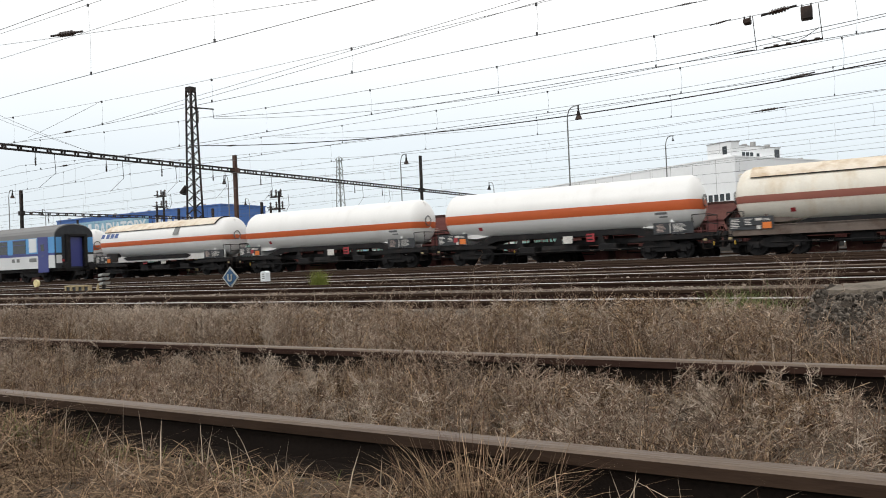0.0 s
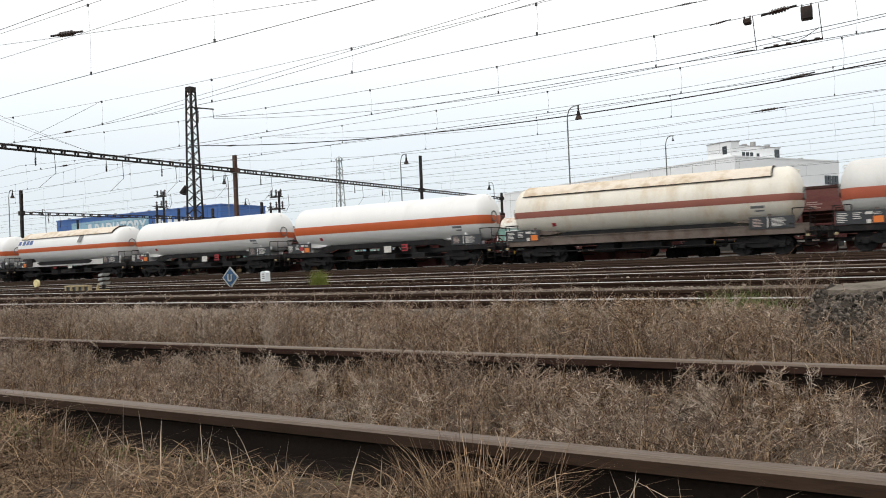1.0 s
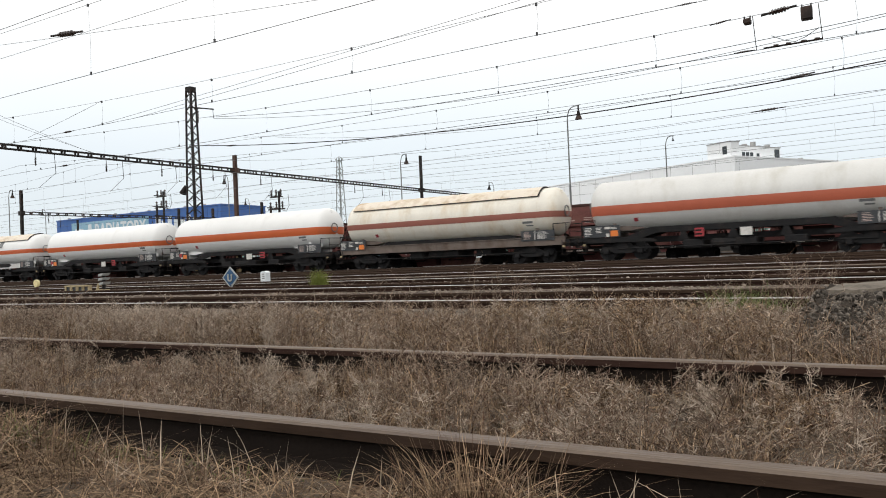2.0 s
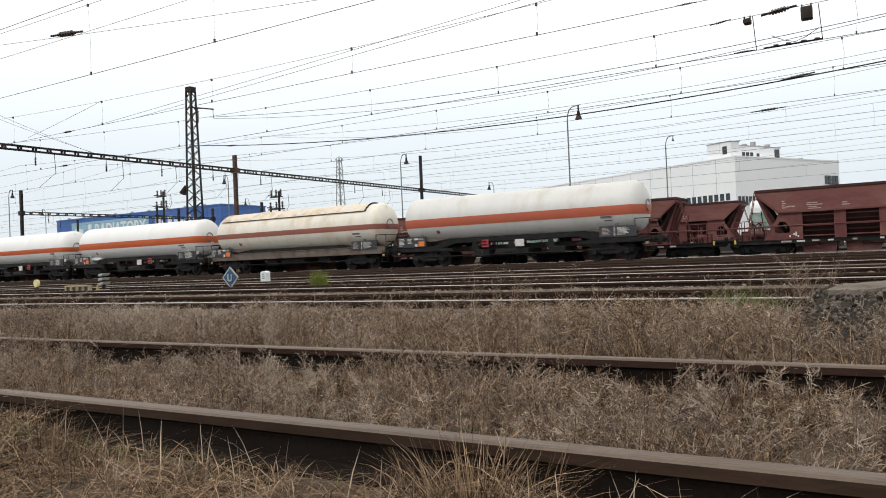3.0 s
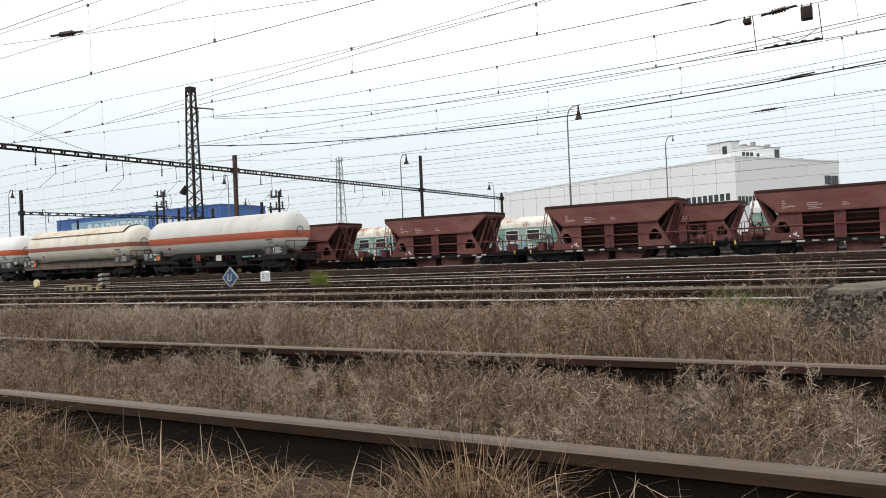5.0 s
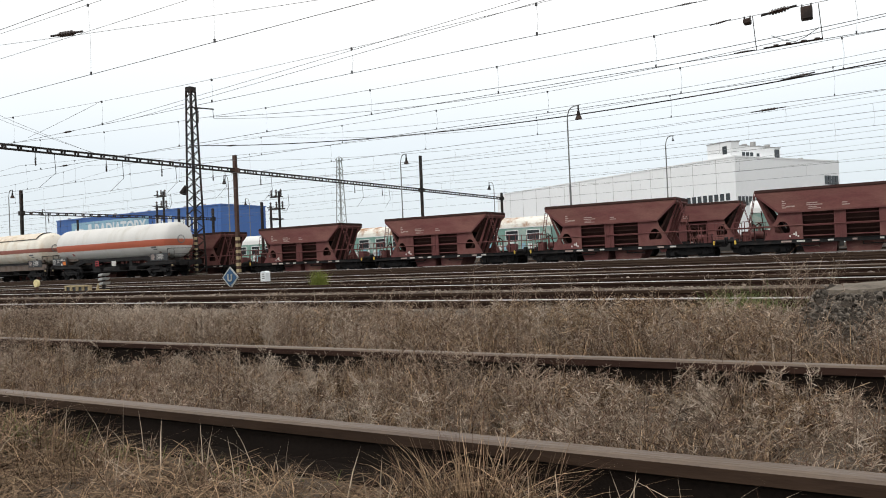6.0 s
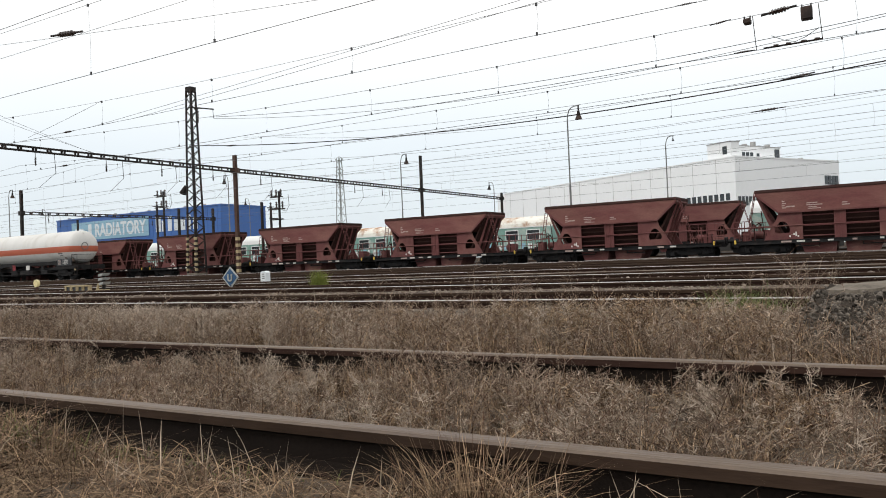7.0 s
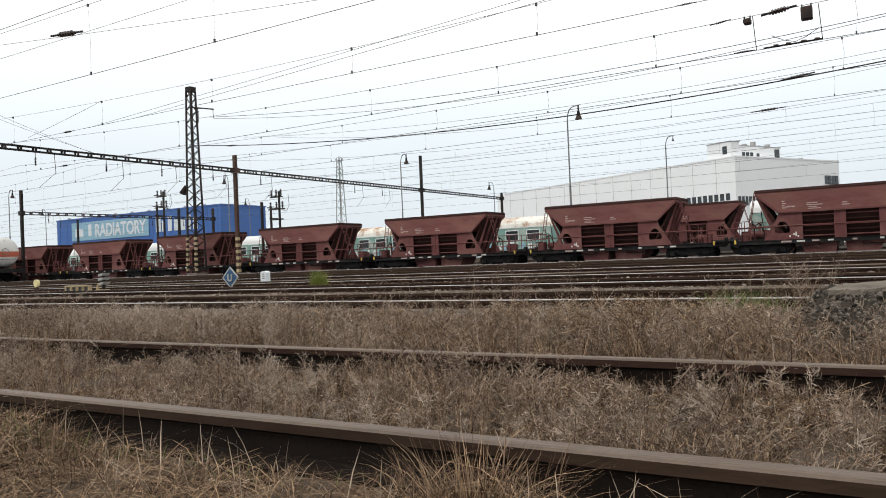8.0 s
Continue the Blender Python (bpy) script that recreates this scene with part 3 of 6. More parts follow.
def tank_wagon(x0, style, label, speed, band):
    """Bogie gas tank wagon. The origin lies on the rail head in the middle."""
    length, shell, r, zc, cap = 16.6, 15.15, 1.395, 2.85, 0.72
    paint, stripe = {"white": (M_WHITE, M_ORANGE), "grey": (M_WHITE_OLD, M_SALMON), "cream": (M_CREAM, M_MAROON), "shield": (M_WHITE, M_ORANGE)}[style]
    w = root("tank_wagon", pose(x0, Y_TANK, RAIL), label, "tank wagon", "tank wagons of the goods train")
    prof = tank_profile(shell, r, cap)
    up = Matrix.Translation((0, 0, zc))
    tank = part("tank", lathe(bmesh.new(), prof, 0, 2 * math.pi, 56), paint, w, smooth=True, m=up)
    zlo, zhi = band[0] - zc, band[1] - zc
    for side in (-1, 1):                             # a level band that runs on round both ends
        bm = bmesh.new()
        rows = []
        for x, q in prof:
            qq = q + 0.008
            a, b = math.asin(max(-1, min(1, zlo / qq))), math.asin(max(-1, min(1, zhi / qq)))
            rows.append([bm.verts.new((x + (0.012 if x > shell / 2 - cap else -0.012 if x < cap - shell / 2 else 0), side * qq * math.cos(a + (b - a) * i / 6), qq * math.sin(a + (b - a) * i / 6))) for i in range(7)])
        for p, q in zip(rows, rows[1:]):
            for i in range(6):
                bm.faces.new((p[i], p[i + 1], q[i + 1], q[i]))
        bmesh.ops.recalc_face_normals(bm, faces=bm.faces)
        part("stripe", bm, stripe, tank, smooth=True)
    for k in range(1, 6):                            # weld seams round the shell
        x = -shell / 2 + cap + (shell - 2 * cap) * k / 6 + 0.3
        part("weld_seam", lathe(bmesh.new(), [(x - 0.02, r - 0.002), (x - 0.008, r + 0.004), (x + 0.008, r + 0.004), (x + 0.02, r - 0.002)], 0, 2 * math.pi, 40), paint, tank)
    for e in (-1, 1):                                # manhole ring and lifting eye on each end
        bm = bmesh.new()
        ring = [(e * (shell / 2 + 0.005), -0.25 + 0.30 * math.cos(k * math.pi / 8), 0.02 + 0.30 * math.sin(k * math.pi / 8)) for k in range(17)]
        pipe(bm, ring, 0.035, 5)
        part("manhole", bm, M_GALV, tank, "grey manhole ring")
        bm = bmesh.new()
        pipe(bm, [(e * (shell / 2 - 0.42), -0.2, 1.02), (e * (shell / 2 - 0.30), -0.2, 1.20), (e * (shell / 2 - 0.18), -0.2, 1.14), (e * (shell / 2 - 0.28), -0.2, 0.9)], 0.025)
        part("lifting_eye", bm, paint, tank)
    if style in ("cream", "shield"):                 # raised sun shield over the upper part
        a0 = radians(38)
        bm = bmesh.new()
        q = [(-shell / 2 + 0.85, r), (-shell / 4, r), (0, r), (shell / 4, r), (shell / 2 - 1.3, r)]
        lathe(bm, q, a0, math.pi - a0, 22, 0.085)
        bmesh.ops.solidify(bm, geom=bm.faces[:], thickness=0.02)
        shield = part("sun_shield", bm, M_SHIELD, w, "rust-stained cream sun shield", m=up)
        bm = bmesh.new()
        for aa in (a0, math.pi - a0):
            c, s = math.cos(aa) * (r + 0.07), math.sin(aa) * (r + 0.07)
            box(bm, -shell / 2 + 0.85, shell / 2 - 1.3, c - 0.02, c + 0.02, s - 0.03, s)
        for xx in (shell / 2 - 1.3,):
            lathe(bm, [(xx - 0.03, r + 0.02), (xx - 0.03, r + 0.10), (xx + 0.03, r + 0.10), (xx + 0.03, r + 0.02)], a0, math.pi - a0, 22)
        part("shield_edge", bm, M_STEEL, shield)
        bm = bmesh.new()
        for xx in (-3.6, 0.2, 3.4):
            lathe(bm, [(xx - 0.06, r + 0.09), (xx, r + 0.115), (xx + 0.06, r + 0.09)], a0, math.pi - a0, 22)
        part("shield_joint", bm, M_SHIELD, shield)
    # underframe
    full = style in ("cream",)
    sole = M_GREYFRAME if full else M_BLACK
    for s in (-1, 1):
        y = s * 1.22
        if full:
            bm = prism(bmesh.new(), [(-7.8, 0.98), (-7.8, 1.42), (7.8, 1.42), (7.8, 0.98)], y - 0.05, y + 0.05)
            box(bm, -7.8, 7.8, y - 0.10, y + 0.10, 0.96, 1.0)
            box(bm, -7.8, 7.8, y - 0.10, y + 0.10, 1.40, 1.44)
            part("solebar", bm, sole, w)
        else:
            for e in (-1, 1):
                part("solebar", prism(bmesh.new(), [(e * 7.85, 0.95), (e * 7.85, 1.22), (e * 5.1, 1.22), (e * 3.9, 1.02), (e * 3.9, 0.92)], y - 0.05, y + 0.05), sole, w)
    bm = bmesh.new()
    box(bm, -7.9, 7.9, -0.32, 0.32, 0.86, 1.16)
    for e in (-1, 1):
        box(bm, e * 7.95 - 0.08, e * 7.95 + 0.08, -1.3, 1.3, 0.86, 1.24)
        box(bm, e * 6.9 - 1.0, e * 6.9 + 1.0, -1.25, 1.25, 1.16, 1.22)
    part("centre_sill", bm, M_BLACK, w)
    for e in (-1, 1):                                # saddles with their sloping skirts
        bm = bmesh.new()
        for s in (-1, 1):
            y = s * 0.90
            prism(bm, [(e * 7.0, 1.58), (e * 7.0, 1.84), (e * 5.2, 1.76), (e * 4.5, 1.64), (e * 5.3, 1.54)], y - 0.03, y + 0.03)
        box(bm, e * 6.1 - 0.08, e * 6.1 + 0.08, -1.1, 1.1, 1.2, 1.95)
        part("saddle", bm, paint if style in ("white", "shield") else M_GREYFRAME, w)
    for s in (-1, 1):                                # black cradle plates along the belly
        part("cradle", prism(bmesh.new(), [(-5.6, 1.20), (-4.3, 1.66), (4.3, 1.66), (5.6, 1.20), (4.6, 1.16), (3.9, 1.36), (-3.9, 1.36), (-4.6, 1.16)], s * 0.86 - 0.04, s * 0.86 + 0.04), M_BLACK, w)
        for xx in (-2.6, -0.2, 2.2):
            part("cradle_strut", prism(bmesh.new(), [(xx - 0.1, 1.36), (xx + 0.1, 1.36), (xx + 0.28, 0.92), (xx - 0.28, 0.92)], s * 0.86 - 0.03, s * 0.86 + 0.03), M_BLACK, w)
    for k, xx in enumerate((-2.1, 0.4, 2.6)):         # brake gear, tanks and boxes below
        boxpart("brake_gear", (xx - 0.5, xx + 0.5, -1.0, 1.0, 0.46 + 0.06 * k, 0.92), M_BLACK, w, bevel=0.05)
    barpart("air_reservoir", (-1.2, -0.8, 0.72), (0.6, -0.8, 0.72), 0.2, M_BLACK, w, 12)
    barpart("brake_rod", (-6.0, -1.1, 0.60), (6.0, -1.1, 0.60), 0.03, M_BLACK, w)
    for e in (-1, 1):
        bogie(w, e * 5.7, speed)
    buffers(w, length)
    # platform rails and steps at both ends
    for e in (-1, 1):
        bm = bmesh.new()
        X = e * 7.86
        for s in (-1.2, 1.2):
            pipe(bm, [(X, s, 1.22), (X, s, 2.15), (X - e * 0.75, s, 2.15), (X - e * 0.75, s, 1.22)], 0.022)
        pipe(bm, [(X, -1.2, 2.15), (X, 1.2, 2.15)], 0.022)
        pipe(bm, [(X, -1.2, 1.7), (X, 1.2, 1.7)], 0.02)
        part("end_railing", bm, M_STEEL, w)
        bm = bmesh.new()
        for zz in (0.42, 0.74, 1.04):
            box(bm, X - 0.22, X + 0.22, -1.42, -1.2, zz, zz + 0.03)
        for q in (-0.22, 0.22):
            bar(bm, (X + q, -1.38, 0.42), (X + q, -1.3, 1.2), 0.018, 5)
        part("step", bm, M_STEEL, w)
        part("corner_handle", box(bmesh.new(), X - e * 0.12 - 0.08, X - e * 0.12 + 0.08, -1.36, -1.28, 0.80, 0.92, 0.02), M_BAND, w, "yellow coupling handle plate")
    y = -1.30
    board = boxpart("data_board", (-7.75, -5.75, y - 0.02, y + 0.05, 1.24, 1.86), M_DKGREY, w, "dark data board with white markings")
    for (x, z, ww, h, mt, ln) in ((-7.45, 1.55, 0.52, 0.5, M_DKGREY, 6), (-6.85, 1.62, 0.45, 0.36, M_DKGREY, 4), (-6.42, 1.34, 0.17, 0.17, M_MARK, 0),
                                  (-6.42, 1.72, 0.30, 0.12, M_MARK, 0), (-6.05, 1.42, 0.40, 0.30, M_ORANGE_PLATE, 0), (-6.05, 1.70, 0.40, 0.14, M_DKGREY, 2)):
        placard(board, x, z, ww, h, mt, y - 0.03, ln)
    if style in ("white",):
        placard(board, -6.52, 1.52, 0.26, 0.26, M_RED, y - 0.034, 0)
    board = boxpart("data_board", (5.2, 7.2, y - 0.02, y + 0.05, 1.24, 1.82), M_DKGREY, w, "dark data board with white markings")
    placard(board, 5.62, 1.54, 0.55, 0.45, M_DKGREY, y - 0.03, 6, M_MARK_DIM)
    placard(board, 6.55, 1.54, 0.80, 0.44, M_DKGREY, y - 0.03, 7, M_MARK)
    boxpart("board_strip", (6.02, 6.06, y - 0.03, y - 0.02, 1.30, 1.78), M_MARK, board)
    placard(w, 0.45, 1.20, 0.54, 0.40, M_MARK, -1.16, 0)
    if style != "cream":
        placard(w, 1.75 if style == "white" else -1.75, 1.26, 0.44, 0.44, M_RED, -1.16, 2, M_BLACK)
    # small markings on the shell, hugging it
    def on_shell(x, z, ww, h, mt, nm="marking_bar"):
        a = math.asin(max(-1, min(1, (z - zc) / r)))
        boxm = box(bmesh.new(), -ww / 2, ww / 2, -0.004, 0.004, -h / 2, h / 2)
        part(nm, boxm, mt, tank, m=Matrix.Translation((x, -math.cos(a) * (r + 0.004), math.sin(a) * r)) @ Matrix.Rotation(a * -1.0, 4, "X"))
    if style == "shield":
        for k in range(3):
            on_shell(-6.1 + 0.55 * k, 3.42, 0.42, 0.40, M_LOGO, "logo_block")
        on_shell(-6.75, 3.42, 0.40, 0.36, M_LOGO, "logo_block")
        on_shell(2.2, 3.55, 0.6, 0.9, M_GALV, "repaint_patch")
        prism_b = prism(bmesh.new(), [(-4.3, 1.55), (-3.8, 1.68), (3.2, 1.68), (3.7, 1.55), (3.2, 1.36), (-3.8, 1.36)], -1.26, -1.218)
        part("running_board", prism_b, M_BLACK, w)
        boxpart("side_apron", (-7.3, 7.3, -1.215, -1.18, 1.24, 1.66), M_WHITE_OLD, w, "dirty pale side apron")
        boxpart("valve_box", (-6.4, -5.0, -1.30, -0.9, 1.3, 2.0), M_STEEL, w, bevel=0.04)
    else:
        on_shell(5.6, 2.30, 0.62, 0.13, M_GALV)
        on_shell(5.7, 2.12, 0.42, 0.08, M_GALV)
        on_shell(-4.9, 2.08, 0.22, 0.22, M_RED)
    return w


TANKS = []
V_TANK, V_COACH = 12.05, 15.4
for k, (style, label, band) in enumerate((("white", "white gas tank wagon with an orange stripe", (2.42, 2.84)),
                                    ("shield", "white gas tank wagon with cream sun shield and orange stripe", (2.54, 2.90)),
                                    ("white", "clean white gas tank wagon with an orange stripe and red plates", (2.42, 2.81)),
                                    ("white", "white gas tank wagon with a broad orange stripe", (2.42, 2.93)),
                                    ("cream", "stained cream gas tank wagon with a rusty sun shield", (2.52, 2.86)),
                                    ("grey", "greyish white last tank wagon with a faded red stripe", (2.38, 2.89)))):
    x0 = -65.75 + 16.65 * k
    TANKS.append((tank_wagon(x0, style, label, V_TANK, band), x0))


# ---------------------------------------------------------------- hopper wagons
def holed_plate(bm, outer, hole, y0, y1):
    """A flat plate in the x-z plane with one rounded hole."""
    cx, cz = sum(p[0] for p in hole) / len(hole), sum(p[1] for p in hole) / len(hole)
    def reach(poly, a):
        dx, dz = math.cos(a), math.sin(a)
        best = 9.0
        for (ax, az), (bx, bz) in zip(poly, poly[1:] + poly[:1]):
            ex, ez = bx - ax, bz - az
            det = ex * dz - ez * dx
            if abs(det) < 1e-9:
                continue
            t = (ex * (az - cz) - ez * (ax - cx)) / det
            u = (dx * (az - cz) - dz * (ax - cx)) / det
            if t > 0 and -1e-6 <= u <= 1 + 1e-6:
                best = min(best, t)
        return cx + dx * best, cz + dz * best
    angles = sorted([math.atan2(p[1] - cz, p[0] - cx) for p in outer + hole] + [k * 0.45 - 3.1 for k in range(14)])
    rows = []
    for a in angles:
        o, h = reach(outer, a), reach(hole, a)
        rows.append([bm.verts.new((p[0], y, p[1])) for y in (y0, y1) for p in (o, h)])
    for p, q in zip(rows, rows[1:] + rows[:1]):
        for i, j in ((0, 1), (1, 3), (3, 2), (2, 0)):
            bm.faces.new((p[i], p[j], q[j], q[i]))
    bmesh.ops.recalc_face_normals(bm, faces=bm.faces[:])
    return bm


def hopper_wagon(m, label):
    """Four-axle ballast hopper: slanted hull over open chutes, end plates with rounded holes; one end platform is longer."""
    w = root("hopper_wagon", m, label, "hopper wagon", "parked red hopper wagons")
    L, C = 12.2, -0.43                               # length over buffers, middle of the hull
    hull = bmesh.new()                               # hull with overhanging ends
    prism(hull, [(C - 4.0, 3.44), (C - 4.0, 3.60), (C + 4.0, 3.60), (C + 4.0, 3.44), (C + 2.88, 2.42), (C - 2.88, 2.42)], -1.42, 1.42)
    body = part("hull", hull, M_HULL, w)
    bm = bmesh.new()
    prism(bm, [(-1.45, 3.58), (-1.36, 3.70), (1.36, 3.70), (1.45, 3.58), (1.45, 3.54), (-1.45, 3.54)], C - 4.04, C + 4.04, axis="x")
    part("roof_lid", bm, M_HOPPER_DARK, body, "dark rusty roof lid")
    for s in (-1.43, 1.43):
        bm = box(bmesh.new(), C - 2.92, C + 2.92, s - 0.03, s + 0.03, 2.39, 2.47)
        part("hull_rim", bm, M_HOPPER, body)
    for e in (-1, 1):                                # stiffening edge along each slanted end
        for s in (-1.425, 1.425):
            bm = prism(bmesh.new(), [(C + e * 4.02, 3.60), (C + e * 3.93, 3.60), (C + e * 3.93, 3.46), (C + e * 2.84, 2.46), (C + e * 2.95, 2.42), (C + e * 4.02, 3.40)], s - 0.02, s + 0.02)
            part("end_flange", bm, M_HOPPER, body)
    bm = bmesh.new()                                 # chutes below, the shade under the hull put into their colour
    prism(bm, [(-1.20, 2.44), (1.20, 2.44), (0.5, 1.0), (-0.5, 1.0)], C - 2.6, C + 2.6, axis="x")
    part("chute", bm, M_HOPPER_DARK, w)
    for s in (-1, 1):
        bm = box(bmesh.new(), C - 0.27, C + 0.27, s * 1.26 - 0.03, s * 1.26 + 0.03, 0.98, 2.42)
        for q in (-0.25, 0.0, 0.25):
            box(bm, C + q - 0.025, C + q + 0.025, s * 1.30 - 0.03, s * 1.30 + 0.03, 0.98, 2.40)
        part("side_post", bm, M_HOPPER, w)
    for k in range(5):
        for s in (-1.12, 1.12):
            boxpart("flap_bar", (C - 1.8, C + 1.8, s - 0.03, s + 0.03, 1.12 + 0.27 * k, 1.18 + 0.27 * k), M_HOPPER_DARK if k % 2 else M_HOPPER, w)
    for s in (-1.36, 1.36):
        part("operating_shaft", bar(bmesh.new(), (C - 4.3, s, 1.72), (C + 4.9, s, 1.72), 0.03, 6), M_HOPPER, w)
    for e in (-1, 1):
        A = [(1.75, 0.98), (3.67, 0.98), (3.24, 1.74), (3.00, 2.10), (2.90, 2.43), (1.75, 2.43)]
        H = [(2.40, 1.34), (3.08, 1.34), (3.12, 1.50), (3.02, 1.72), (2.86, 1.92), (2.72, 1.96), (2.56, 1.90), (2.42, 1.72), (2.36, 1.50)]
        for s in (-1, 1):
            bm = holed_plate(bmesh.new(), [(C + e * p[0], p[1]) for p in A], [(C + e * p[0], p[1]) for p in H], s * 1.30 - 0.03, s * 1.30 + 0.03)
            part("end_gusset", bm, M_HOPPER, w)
        bm = bmesh.new()                             # slanted end sheet, its shade painted in as darker red
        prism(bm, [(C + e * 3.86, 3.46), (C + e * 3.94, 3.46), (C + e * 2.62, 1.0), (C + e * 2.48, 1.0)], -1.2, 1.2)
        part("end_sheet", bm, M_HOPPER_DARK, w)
        for s in (-0.95, -0.3, 0.35, 1.0):           # struts that carry the overhang
            part("end_strut", prism(bmesh.new(), [(C + e * 3.98, 3.44), (C + e * 3.98, 3.22), (C + e * 3.12, 0.98), (C + e * 2.92, 0.98)], s - 0.03, s + 0.03), M_HOPPER, w)
        out = C + e * 4.0 if e < 0 else C + 4.3
        bm = bmesh.new()                             # ladder up to the rim
        for s in (-1.15, -0.75):
            bar(bm, (out + e * 0.55, s, 1.0), (C + e * 4.08, s, 3.62), 0.022, 5)
        for k in range(9):
            z = 1.15 + 0.27 * k
            x = out + e * 0.55 + (C + e * 4.08 - out - e * 0.55) * (z - 1.0) / 2.62
            bar(bm, (x, -1.15, z), (x, -0.75, z), 0.016, 5)
        part("ladder", bm, M_HOPPER, w)
        bm = bmesh.new()                             # railing of the end platform
        X = e * 5.62
        I = X - e * (0.85 if e < 0 else 1.35)
        for s in (-1.28, -0.4, 0.4, 1.28):
            bar(bm, (X, s, 0.98), (X, s, 2.05), 0.022, 5)
        for z in (1.35, 1.7, 2.05):
            bar(bm, (X, -1.28, z), (X, 1.28, z), 0.020, 5)
            bar(bm, (X, -1.28, z), (I, -1.28, z), 0.020, 5)
        for q in (0.33, 0.66, 1.0):
            bar(bm, (X + (I - X) * q, -1.28, 0.98), (X + (I - X) * q, -1.28, 2.05), 0.022, 5)
        part("end_railing", bm, M_HOPPER, w)
        bm = bmesh.new()                             # brake stand, air cylinder and valve box
        bar(bm, (e * 4.7, -0.4, 1.0), (e * 4.7, -0.4, 1.9), 0.05, 6)
        bar(bm, (e * 5.0, 0.2, 1.3), (e * 4.3, 0.2, 1.3), 0.20, 10)
        box(bm, e * 5.1 - 0.22, e * 5.1 + 0.22, -0.8, -0.3, 0.98, 1.52, 0.03)
        part("brake_gear", bm, M_HOPPER, w)
        bm = bmesh.new()                             # hand wheel on its stand
        ring = [(e * 4.78, -0.4 + 0.2 * math.cos(k * math.pi / 6), 1.9 + 0.2 * math.sin(k * math.pi / 6)) for k in range(13)]
        pipe(bm, ring, 0.018, 5)
        for k in range(0, 12, 4):
            bar(bm, (e * 4.78, -0.4, 1.9), ring[k], 0.012, 4)
        part("hand_wheel", bm, M_HOPPER_DARK, w)
        bm = bmesh.new()                             # air pipes and hand rods
        pipe(bm, [(e * 4.6, -1.1, 1.0), (e * 4.6, -1.1, 1.75), (e * 4.35, -1.0, 1.95), (e * 4.1, -1.0, 1.4)], 0.03, 5)
        pipe(bm, [(e * 4.05, -1.2, 1.0), (e * 4.2, -1.2, 2.6)], 0.025, 5)
        pipe(bm, [(e * 5.2, -1.2, 0.98), (e * 5.2, -1.2, 1.5), (e * 4.9, -0.9, 1.5)], 0.025, 5)
        part("brake_pipe", bm, M_HOPPER_DARK, w)
        part("corner_handle", box(bmesh.new(), e * 5.56 - 0.05, e * 5.56 + 0.05, -1.42, -1.35, 0.84, 1.06, 0.02), M_YELLOW, w, "yellow coupling handle plate")
        bm = box(bmesh.new(), e * 5.25 - 0.2, e * 5.25 + 0.2, -1.42, -1.30, 0.46, 0.49)
        for q in (-0.19, 0.19):
            bar(bm, (e * 5.25 + q, -1.38, 0.46), (e * 5.25 + q, -1.34, 0.9), 0.016, 5)
        part("step", bm, M_BLACK, w)
        bogie(w, e * 4.1)
        part("discharge_chute", prism(bmesh.new(), [(C + e * 0.18, 0.80), (C + e * 1.95, 0.80), (C + e * 1.72, 0.26), (C + e * 0.25, 0.26)], -0.95, 0.95), M_HOPPER, w)
        part("chute_lever", pipe(bmesh.new(), [(C + e * 1.0, -1.0, 0.72), (C + e * 1.0, -1.22, 0.62), (C + e * 2.1, -1.22, 0.62)], 0.03, 5), M_BLACK, w)
    for s in (-1, 1):                                # channel section solebars
        y0, y1, y2 = s * 1.39, s * 1.34, s * 1.27
        part("solebar", prism(bmesh.new(), [(y0, 0.78), (y0, 0.80), (y1, 0.80), (y1, 0.965), (y0, 0.965), (y0, 0.985), (y2, 0.985), (y2, 0.78)], -5.6, 5.6, axis="x"), M_BLACK, w)
    boxpart("floor_plate", (-5.48, 5.48, -1.26, 1.26, 0.93, 0.95), M_BLACK, w)
    for e in (-1, 1):
        boxpart("headstock", (e * 5.61 if e < 0 else 5.49, -5.49 if e < 0 else 5.61, -1.26, 1.26, 0.74, 1.10), M_BLACK, w)
    buffers(w, L)
    y = -1.42
    for (x, z, ww, h, ln) in ((C - 2.60, 2.84, 0.20, 0.46, 4), (C - 2.30, 2.72, 0.42, 0.16, 1), (C - 1.15, 2.80, 0.74, 0.20, 2), (C - 1.15, 2.60, 0.62, 0.16, 2), (C + 0.30, 2.72, 0.36, 0.22, 2)):
        for k in range(ln):
            zz = z + h / 2 - h * (k + 0.5) / ln
            boxpart("marking_bar", (x - ww / 2, x - ww / 2 + ww * (0.7 + 0.3 * ((k + ln) % 2)), y - 0.004, y, zz - h * 0.22 / ln, zz + h * 0.22 / ln), M_MARK_DIM, body)
    placard(w, C - 2.10, 1.98, 0.44, 0.26, M_FADED_ORANGE, -1.31, 2, M_HOPPER, "faded orange stencil")
    for k in range(5):                               # splashes of pale paint by the hole
        boxpart("paint_splash", (C - 2.42 + 0.10 * k, C - 2.34 + 0.10 * k, -1.337, -1.331, 1.10 + 0.05 * ((k * 3) % 4), 1.20 + 0.06 * ((k * 5) % 4)), M_MARK, w)
    for k, x in enumerate((-3.0, -2.3, -1.6, -0.9, 0.2, 1.4, 2.6, 3.3)):
        placard(w, x, 0.88, (0.5, 0.4, 0.35, 0.28, 0.22, 0.18, 0.35, 0.35)[k], 0.09, M_MARK if k % 2 else M_MARK_DIM, -1.342, 0)
    return w


